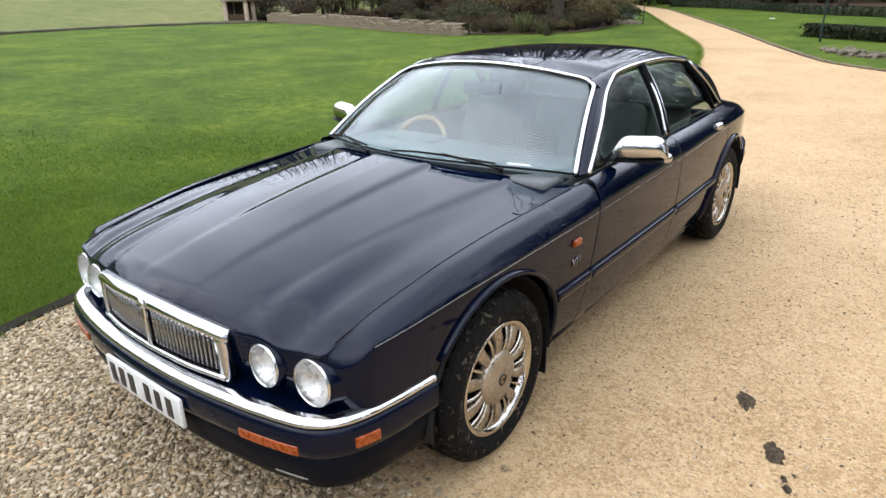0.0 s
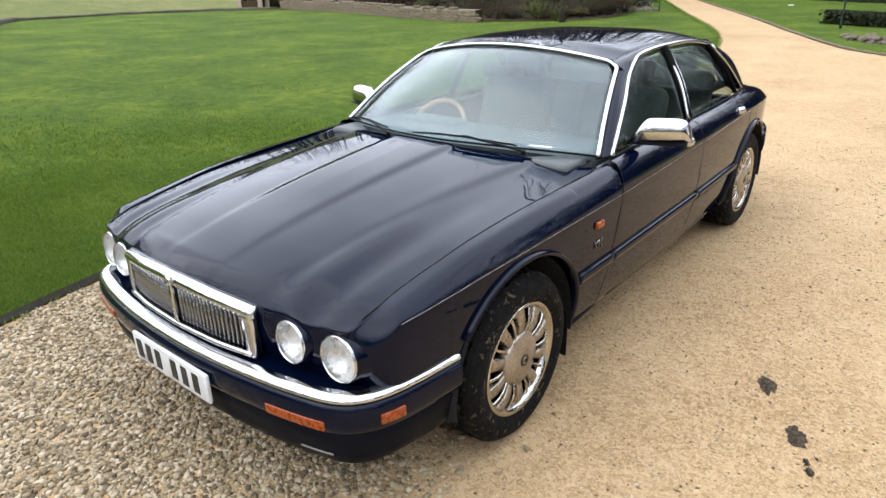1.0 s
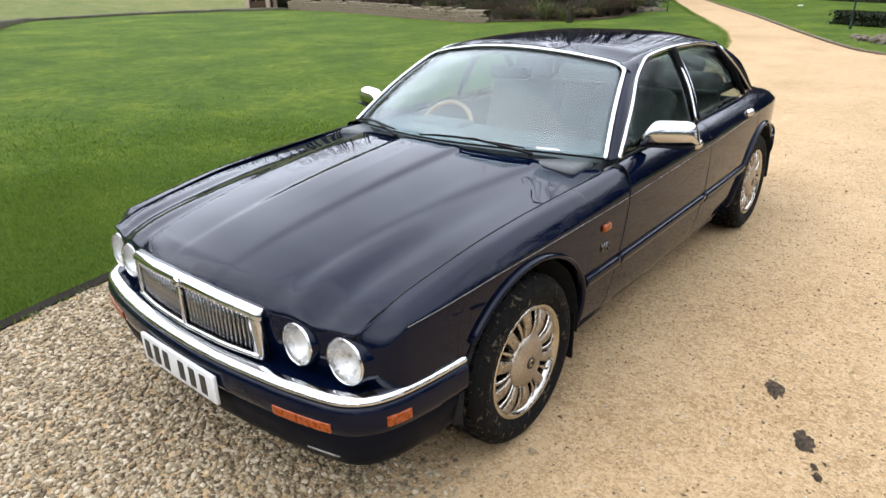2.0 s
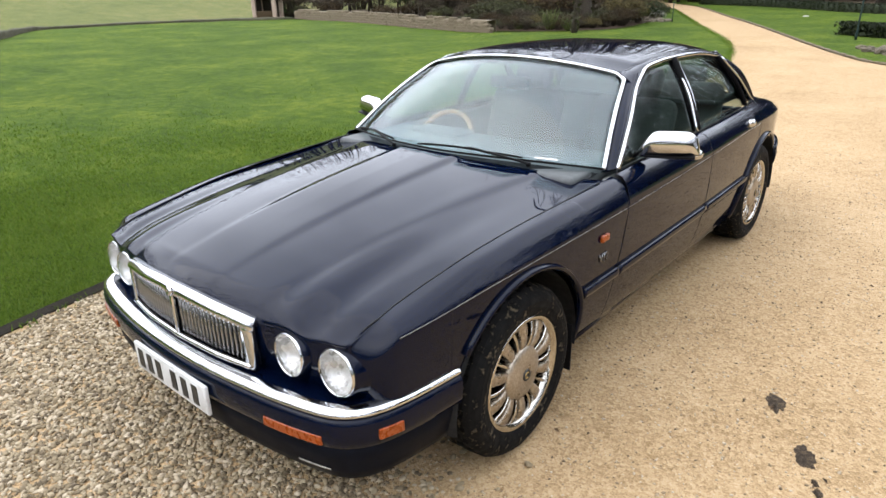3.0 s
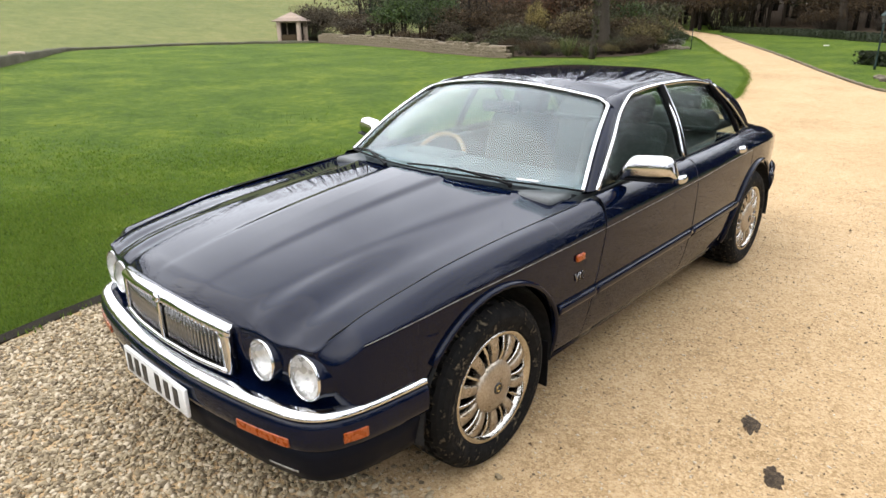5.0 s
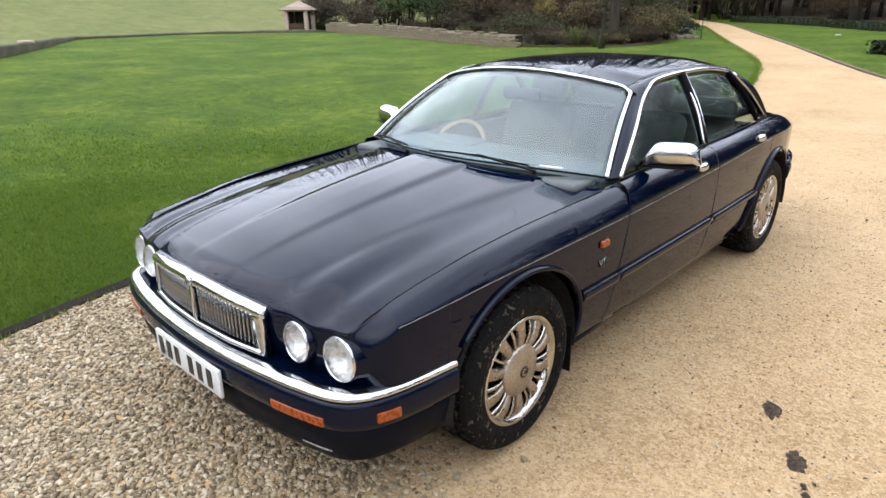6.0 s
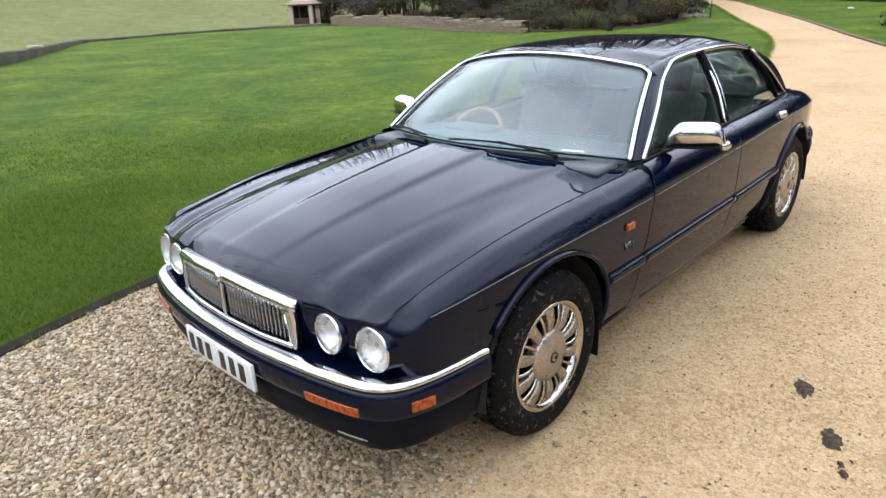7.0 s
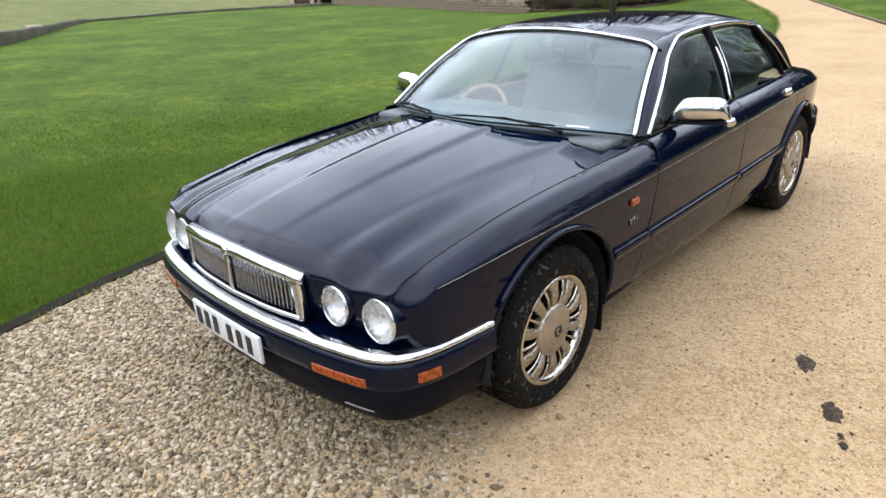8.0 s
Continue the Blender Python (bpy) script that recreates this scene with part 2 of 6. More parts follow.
WALLSTONE = coloured("rubble_stone", [(0.25, (0.12, 0.092, 0.062)), (0.5, (0.185, 0.147, 0.10)), (0.8, (0.27, 0.225, 0.16))], 3, 0.9, 0.01, 0, (1, 1, 1), 0.6)
BARK = coloured("bark", [(0.35, (0.0245, 0.0189, 0.014)), (0.65, (0.077, 0.063, 0.0455))], 3, 0.95, 0.02, 0, (1, 1, 0.2))
EVERGREEN = coloured("evergreen_leaf", [(0.2, (0.005, 0.010, 0.002)), (0.6, (0.020, 0.034, 0.007)), (0.85, (0.042, 0.062, 0.013))], 2, 0.8, 0, 0, (1, 1, 1), 0.6)
OLIVE = coloured("olive_leaf", [(0.2, (0.0168, 0.0189, 0.0063)), (0.6, (0.0462, 0.0504, 0.0147)), (0.85, (0.084, 0.084, 0.0294))], 2, 0.7, 0, 0, (1, 1, 1), 0.6)
RUSSET = coloured("russet_leaf", [(0.2, (0.022, 0.014, 0.006)), (0.6, (0.058, 0.037, 0.016)), (0.85, (0.115, 0.072, 0.032))], 2, 0.85, 0, 0, (1, 1, 1), 0.6)
GREY = coloured("grey_twig", [(0.2, (0.026, 0.020, 0.012)), (0.6, (0.072, 0.056, 0.034)), (0.85, (0.13, 0.105, 0.068))], 2, 0.85, 0, 0, (1, 1, 1), 0.6)
HEDGE = coloured("hedge_leaf", [(0.2, (0.005, 0.009, 0.002)), (0.6, (0.015, 0.024, 0.005)), (0.85, (0.030, 0.042, 0.009))], 2, 0.7, 0, 0, (1, 1, 1), 0.6)
WOODS = coloured("winter_wood", [(0.2, (0.007, 0.005, 0.003)), (0.55, (0.022, 0.015, 0.009)), (0.85, (0.055, 0.039, 0.024))], 0.6, 0.95, 0, 0, (1, 1, 1), 0.6)
OIL = coloured("oily_earth", [(0.40, (0.045, 0.034, 0.024)), (0.50, (0.085, 0.062, 0.042)), (0.60, (0.24, 0.17, 0.105))], 60, 1.0, 0.006)
DEAD = coloured("dead_leaf", [(0.2, (0.035, 0.021, 0.0126)), (0.8, (0.14, 0.084, 0.042))], 20, 0.8, 0, 0, (1, 1, 1), 0.6)
PLASTER = mat("pale_stone_post", (0.34, 0.25, 0.19), (0.48, 0.37, 0.29), 0.85, 0, 4, 40, 0.003)
ROOFING = mat("stone_roof", (0.20, 0.145, 0.11), (0.36, 0.27, 0.21), 0.85, 0, 4, 40, 0.01, per_object=0.3)
IRON = mat("green_iron", (0.006, 0.022, 0.02), (0.012, 0.04, 0.036), 0.5, 0.3, 12)
LAMPGLASS = mat("lantern_glass", (0.05, 0.055, 0.055), (0.09, 0.095, 0.095), 0.45)
PALE_ROCK = coloured("pale_rock", [(0.35, (0.13, 0.105, 0.075)), (0.65, (0.32, 0.275, 0.21))], 3, 0.9, 0.02)
LAUREL = coloured("laurel_leaf", [(0.2, (0.012, 0.026, 0.005)), (0.6, (0.038, 0.070, 0.012)), (0.85, (0.085, 0.125, 0.024))], 2, 0.6, 0, 0, (1, 1, 1), 0.6)
MOSSY = coloured("mossy_twig", [(0.2, (0.030, 0.032, 0.010)), (0.6, (0.095, 0.098, 0.028)), (0.85, (0.17, 0.165, 0.055))], 2, 0.8, 0, 0, (1, 1, 1), 0.6)
GOLDEN = coloured("golden_twig", [(0.2, (0.10, 0.075, 0.02)), (0.6, (0.22, 0.17, 0.05)), (0.85, (0.34, 0.28, 0.09))], 2, 0.8, 0, 0, (1, 1, 1), 0.6)
COPPER = coloured("copper_twig", [(0.2, (0.035, 0.015, 0.007)), (0.6, (0.105, 0.048, 0.022)), (0.85, (0.19, 0.095, 0.045))], 2, 0.85, 0, 0, (1, 1, 1), 0.6)
STEM = coloured("green_stem", [(0.2, (0.030, 0.045, 0.010)), (0.6, (0.085, 0.105, 0.025)), (0.85, (0.16, 0.17, 0.05))], 2, 0.7, 0, 0, (1, 1, 1), 0.6)
BLOSSOM = coloured("white_blossom", [(0.2, (0.45, 0.44, 0.40)), (0.8, (0.75, 0.74, 0.70))], 4, 0.8, 0, 0, (1, 1, 1), 0.5)
STRAW = coloured("straw_twig", [(0.2, (0.06, 0.045, 0.018)), (0.6, (0.13, 0.105, 0.04)), (0.85, (0.22, 0.18, 0.075))], 2, 0.85, 0, 0, (1, 1, 1), 0.6)


# ---- mesh helpers ----
def finish(me, material, smooth):
    me.materials.append(material)
    me.polygons.foreach_set("use_smooth", [smooth] * len(me.polygons))
    me.update()
    return me


def part(name, data, material, parent=None, label="", smooth=True):
    """One mesh object from a bmesh or from (verts, faces), under a thing or a part."""
    me = bpy.data.meshes.new(name)
    if isinstance(data, tuple):
        me.from_pydata([tuple(v) for v in data[0]], [], [tuple(f) for f in data[1]])
    else:
        data.to_mesh(me)
        data.free()
    ob = new(name, finish(me, material, smooth))
    if parent:
        ob.parent = parent
    if label:
        tagged(ob, label)
    return ob


def same_mesh(ob, name, parent, m):
    """Another piece that shares ob's mesh, at m."""
    o = new(name, ob.data)
    o.parent = parent
    o.matrix_basis = m
    return o


def curve(xs, ys):
    """A smooth function through points."""
    xs, ys = np.array(xs, float), np.array(ys, float)
    d = np.diff(ys) / np.diff(xs)
    m = np.r_[d[0], np.where(d[1:] * d[:-1] > 0, 2 * d[1:] * d[:-1] / (d[1:] + d[:-1] + 1e-12), 0), d[-1]]

    def f(x):
        x = min(max(float(x), xs[0]), xs[-1])
        i = min(int(np.searchsorted(xs, x, "right")) - 1, len(xs) - 2)
        h = xs[i + 1] - xs[i]
        t = (x - xs[i]) / h
        return float(ys[i] * (1 + 2 * t) * (1 - t) ** 2 + ys[i + 1] * t * t * (3 - 2 * t) + h * (m[i] * t * (1 - t) ** 2 + m[i + 1] * t * t * (t - 1)))

    return f


def spline(points, count):
    """count points evenly spaced on a smooth line through the given ones."""
    p = np.array(points, float)
    q = np.vstack([2 * p[0] - p[1], p, 2 * p[-1] - p[-2]])
    out = []
    for i in range(len(p) - 1):
        a, b, c, d = q[i : i + 4]
        for t in np.linspace(0, 1, 16, endpoint=False):
            out.append(0.5 * (2 * b + (c - a) * t + (2 * a - 5 * b + 4 * c - d) * t * t + (3 * b - a - 3 * c + d) * t**3))
    out = np.array(out + [p[-1]])
    s = np.r_[0, np.cumsum(np.linalg.norm(np.diff(out, axis=0), axis=1))]
    w = np.linspace(0, s[-1], count)
    return np.stack([np.interp(w, s, out[:, k]) for k in range(p.shape[1])], 1)


def grid(rows, close=False):
    """Verts and faces from rows of points, all of one length."""
    n = len(rows[0])
    verts = [tuple(p) for r in rows for p in r]
    faces = []
    for i in range(len(rows) - 1):
        for j in range(n if close else n - 1):
            k = (j + 1) % n
            faces.append((i * n + j, i * n + k, (i + 1) * n + k, (i + 1) * n + j))
    return verts, faces


def joined(*pieces):
    verts, faces = [], []
    for v, f in pieces:
        o = len(verts)
        verts += [tuple(p) for p in v]
        faces += [tuple(i + o for i in q) for q in f]
    return verts, faces


def welded(*pieces):
    """Joins pieces whose borders share points into one smooth sheet."""
    v, f = joined(*pieces)
    key, spot = {}, []
    for p in v:
        spot.append(key.setdefault(tuple(round(float(c), 5) for c in p), len(key)))
    return [tuple(k) for k in key], [tuple(spot[i] for i in q) for q in f]


def moved(piece, m):
    return [tuple(m @ Vector(p)) for p in piece[0]], piece[1]


def flipped(piece):
    return [(-x, y, z) for x, y, z in piece[0]], [tuple(reversed(f)) for f in piece[1]]


def tube(points, rx, rz=None, sides=10, taper=None, up=(0, 0, 1)):
    """A closed tube along points, rx wide and rz thick."""
    p = np.array(points, float)
    rz = rz or rx
    rows = []
    for i in range(len(p)):
        t = p[min(i + 1, len(p) - 1)] - p[max(i - 1, 0)]
        t = t / (np.linalg.norm(t) + 1e-9)
        a = np.cross(t, up)
        if np.linalg.norm(a) < 1e-3:
            a = np.cross(t, (1, 0, 0.1))
        a = a / np.linalg.norm(a)
        b = np.cross(a, t)
        k = taper(i / (len(p) - 1)) if taper else 1.0
        rows.append([p[i] + k * (rx * np.cos(w) * a + rz * np.sin(w) * b) for w in np.linspace(0, 2 * np.pi, sides, endpoint=False)])
    v, f = grid(rows, True)
    v += [tuple(p[0]), tuple(p[-1])]
    m = len(v)
    last = (len(p) - 1) * sides
    for j in range(sides):
        k = (j + 1) % sides
        f.append((m - 2, k, j))
        f.append((m - 1, last + j, last + k))
    return v, f


def lathe(profile, sides=48):
    """A turned body about the x axis: rows of (x, r)."""
    rows = [[(x, r * math.cos(a), r * math.sin(a)) for a in np.linspace(0, 2 * np.pi, sides, endpoint=False)] for x, r in profile]
    return grid(rows, True)


def box(cx, cy, cz, sx, sy, sz, bevel=0.0, seg=2):
    bm = bmesh.new()
    bmesh.ops.create_cube(bm, size=1.0, matrix=Matrix.Translation((cx, cy, cz)) @ Matrix.Diagonal((sx, sy, sz, 1)))
    if bevel:
        bmesh.ops.bevel(bm, geom=bm.edges[:], offset=bevel, segments=seg, affect="EDGES", profile=0.5)
    v = [tuple(w.co) for w in bm.verts]
    bm.verts.index_update()
    f = [tuple(w.index for w in q.verts) for q in bm.faces]
    bm.free()
    return v, f


def thick(ob, t, bevel=0.0):
    s = ob.modifiers.new("thickness", "SOLIDIFY")
    s.thickness, s.offset = t, -1
    if bevel:
        b = ob.modifiers.new("edge", "BEVEL")
        b.width, b.segments, b.limit_method, b.angle_limit = bevel, 2, "ANGLE", radians(50)
    return ob


def outward(piece, centre=(0, 1.4, 0.5)):
    """Turns a sheet's faces so that they look away from a centre."""
    v = np.array(piece[0])
    s = 0.0
    for f in piece[1]:
        a, b, c = v[f[0]], v[f[1]], v[f[2]]
        s += float(np.dot(np.cross(b - a, c - a), (a + b + c) / 3 - np.array(centre)))
    return piece if s > 0 else (piece[0], [tuple(reversed(f)) for f in piece[1]])


# ---- the car's form: forward is -y, the front axle is at y = 0 ----
WB = 2.87
HALF = curve([-0.692, -0.682, -0.662, -0.63, -0.55, -0.45, -0.33, 0, 0.8, 1.7, 2.4, 2.85, 3.1, 3.3, 3.5, 3.7, 3.85], [0.775, 0.803, 0.828, 0.846, 0.864, 0.876, 0.885, 0.900, 0.917, 0.920, 0.912, 0.896, 0.875, 0.843, 0.800, 0.742, 0.67])
NOSE = curve([0, 0.2, 0.40, 0.55, 0.69, 0.735, 0.79, 0.815], [-0.807, -0.798, -0.770, -0.750, -0.722, -0.710, -0.690, -0.676])
EDGE_Z = curve([-0.68, -0.61, -0.52, -0.36, -0.15, 0.10, 0.50, 0.80], [0.735, 0.762, 0.785, 0.815, 0.848, 0.870, 0.894, 0.918])
MID_Z = curve([-0.86, -0.78, -0.68, -0.50, -0.30, -0.10, 0.10, 0.35, 0.60], [0.752, 0.772, 0.795, 0.834, 0.867, 0.894, 0.917, 0.942, 0.964])
TOP_IN = curve([-0.678, -0.64, -0.60, -0.52, -0.38, 0, 0.35, 0.6, 0.74], [0.056, 0.087, 0.098, 0.110, 0.116, 0.116, 0.110, 0.104, 0.100])
LINE_Z = curve([-0.678, -0.60, -0.52, -0.40, -0.20, 0.20, 0.75, 1.7, 2.5, 3.5, 4.0], [0.728, 0.742, 0.751, 0.760, 0.772, 0.784, 0.797, 0.825, 0.85, 0.82, 0.70])
BELT_Z = curve([0.7, 1.7, 2.7, 3.2, 3.55, 3.75, 4.0], [0.922, 0.934, 0.950, 0.928, 0.862, 0.80, 0.70])
BELT_IN = curve([0.7, 2.5, 2.9, 3.4, 4.0], [0.090, 0.095, 0.13, 0.14, 0.12])
LIP = curve([0, 0.42, 0.56, 0.64, 0.70, 0.735, 0.80], [0.048, 0.048, 0.036, 0.027, 0.018, 0.006, 0.0])
ARCH_R = 0.402
LAMPS = ((0.532, 0.641, 0.068), (0.707, 0.630, 0.073))  # x, z, radius


def low_z(y):
    for c in (0.0, WB):
        if abs(y - c) < ARCH_R:
            return max(0.25, 0.335 + math.sqrt(ARCH_R**2 - (y - c) ** 2))
    return 0.532 if y < -0.39 else (0.25 if y < 3.2 else 0.36)


def side_section(y, wing, low=None, count=22):
    e = 0.004
    dx = HALF(y + e) - HALF(y - e)
    n = np.array([2 * e, -dx]) / math.hypot(dx, 2 * e)
    top_in, top_z = (TOP_IN(y), EDGE_Z(y - n[1] * TOP_IN(y))) if wing else (BELT_IN(y), BELT_Z(y))
    line = LINE_Z(y)
    g = top_z - line
    ctrl = [(-top_in, top_z), (-0.62 * top_in, top_z - 0.06 * g), (-0.30 * top_in, top_z - 0.30 * g), (-0.09 * top_in, line + 0.30 * g), (0.0, line), (-0.001, 0.64), (-0.010, 0.52), (-0.026, 0.42), (-0.050, 0.32), (-0.078, 0.25), (-0.12, 0.18)]
    s = spline(ctrl, 120)
    low = low_z(y) if low is None else low
    s = s[s[:, 1] >= low - 1e-6] if s[-1, 1] < low else s
    d = np.r_[0, np.cumsum(np.linalg.norm(np.diff(s, axis=0), axis=1))]
    w = np.r_[0, 0.003, np.linspace(0, d[-1], count - 1)[1:]]
    s = np.stack([np.interp(w, d, s[:, 0]), np.interp(w, d, s[:, 1])], 1)
    s[-1, 1] = low
    return [(HALF(y) + n[0] * o, y + n[1] * o, z) for o, z in s]


def side_point(y, z, off=0.0, wing=False):
    s = side_section(y, wing, 0.2, 80)[12:]
    i = next((k for k in range(1, len(s)) if s[k][2] <= z), len(s) - 1)
    a, b = Vector(s[i - 1]), Vector(s[i])
    return a.lerp(b, min(1, max(0, (a.z - z) / (a.z - b.z + 1e-9)))) + Vector((off, 0, 0))


def stations(y0, y1, step=0.035):
    ys = set(np.linspace(y0, y1, max(4, int((y1 - y0) / step))).tolist() + [y0 + 0.003, y1 - 0.003])
    for c in (0.0, WB):
        for a in np.linspace(-1, 1, 33):
            y = c + ARCH_R * math.sin(a * math.pi / 2)
            if y0 < y < y1:
                ys.add(y)
        for y in (c - ARCH_R - 0.001, c + ARCH_R + 0.001):
            if y0 < y < y1:
                ys.add(y)
    return sorted(ys)


def bonnet_z(x, y):
    a = min(abs(x) / 0.735, 1.0)
    z = MID_Z(y) + (EDGE_Z(y) - MID_Z(y)) * a**2.2
    fade = min(1.0, max(0.0, (0.55 - y) / 1.1))
    # the raised middle panel and the outer flutes, both stepping down outwards and fading towards the nose
    grow = min(1.0, max(0.0, (y + 0.68) / 0.9))
    grow = grow * grow * (3 - 2 * grow)
    c = abs(x) - (0.145 + 0.03 * (y + 0.7))
    z += (0.002 + 0.008 * grow) * (1 / (1 + math.exp(c / 0.008)) - 1)
    c = abs(x) - (0.39 + 0.12 * (y + 0.7))
    z += (0.003 + 0.005 * grow) * (1 / (1 + math.exp(c / 0.010)) - 1) * max(0.0, 1 - a**10)
    z += 0.012 * (1 - a) * grow
    for at, h in ((0.50, 0.008), (0.69, 0.006)):
        z += h * (1 - a**8) * fade**1.5 * math.exp(-((abs(x) - at + 0.02 * (y + 0.7)) / 0.055) ** 2)
    z -= 0.008 * fade**1.5 * math.exp(-((abs(x) - 0.60) / 0.05) ** 2)
    nose = y - NOSE(abs(x))
    if nose < 0.10:
        z -= LIP(abs(x)) * (1 - max(nose, 0) / 0.10) ** 2.2
    return z


def bonnet_back(x):
    return 0.482 + 0.250 * (x / 0.78) ** 2


def nose_point(x, k):
    """The painted face round the lamps, from the bonnet's lip (k = 0) down behind the bumper."""
    y = NOSE(abs(x))
    z = bonnet_z(x, y + 0.005) - 0.004
    return (x * (1 - 0.02 * k), y + 0.008 + 0.02 * k - 0.012 * math.sin(math.pi * k), z + (0.528 - z) * k)


def screen_point(u, v):
    lo = np.array([0.780 * u, 0.505 + 0.25 * u * u, 0.962 - 0.034 * abs(u) ** 3])
    hi = np.array([0.615 * u, 1.155 + 0.095 * u * u, 1.336 - 0.074 * u * u])
    p = lo + (hi - lo) * v
    return p + np.array([0, -0.03, 0.045]) * math.sin(math.pi * v) * (1 - 0.6 * u * u)


def rail_point(y):
    """The roof's side edge."""
    return np.array([curve([1.1, 1.3, 1.7, 2.3, 2.6], [0.615, 0.604, 0.597, 0.592, 0.60])(y), y, curve([1.1, 1.3, 1.7, 2.2, 2.6], [1.258, 1.288, 1.320, 1.313, 1.270])(y)])


def roof_point(u, v):
    front = screen_point(u, 1.0) + np.array([0, 0.012, 0.004])
    back = np.array([0.57 * u, 2.50 + 0.03 * u * u, 1.345 - 0.075 * abs(u) ** 2.5])
    y = front[1] + (back[1] - front[1]) * v
    e = rail_point(y)
    crown = curve([1.1, 1.45, 1.8, 2.2, 2.55], [1.334, 1.360, 1.369, 1.364, 1.340])(y)
    x = e[0] * u if v < 1 else back[0]
    z = e[2] + (crown - e[2]) * (1 - abs(u) ** 3.2)
    k = min(1.0, v / 0.12)
    z = front[2] * (1 - k) + z * k
    x = front[0] * (1 - k) + x * k
    return (x, y, z)


top_edge = [(0.747, -0.71, 0.725), (0.752, -0.64, 0.752)] + [side_section(y, True)[0] for y in np.linspace(-0.60, 0.74, 56)]
WING_X = curve([p[1] for p in top_edge], [p[0] for p in top_edge])

car = new("saloon_car")
tagged(car, "dark navy blue luxury saloon with chrome trim, parked on gravel drive", "car")

# bonnet
rows = []
for v in np.r_[np.linspace(0, 0.10, 14), np.linspace(0.12, 1, 60)]:
    row = []
    for u in np.r_[-1, -0.996, np.linspace(-0.985, 0.985, 131), 0.996, 1]:
        x = 0.732 * u
        y = NOSE(abs(x)) + 0.004 + (bonnet_back(x) - NOSE(abs(x))) * v
        row.append((x * (1 + ((WING_X(y) - 0.003) / 0.732 - 1) * abs(u) ** 4), y, bonnet_z(x, y)))
    rows.append(row)
bonnet = thick(part("bonnet", outward(grid(rows)), PAINT, car, "glossy navy bonnet with raised creases"), 0.012)
for s in (1, -1):
    # a dark strip laid on the shut line stands in for the shaded gap
    gap = [(s * (WING_X(y) - 0.0015), y, EDGE_Z(y) + 0.0005) for y in np.linspace(-0.65, 0.66, 60)]
    part("shut_line_strip", tube(gap, 0.0028, 0.0016, 6), DARK, bonnet, "thin dark strip along the bonnet's shut line")

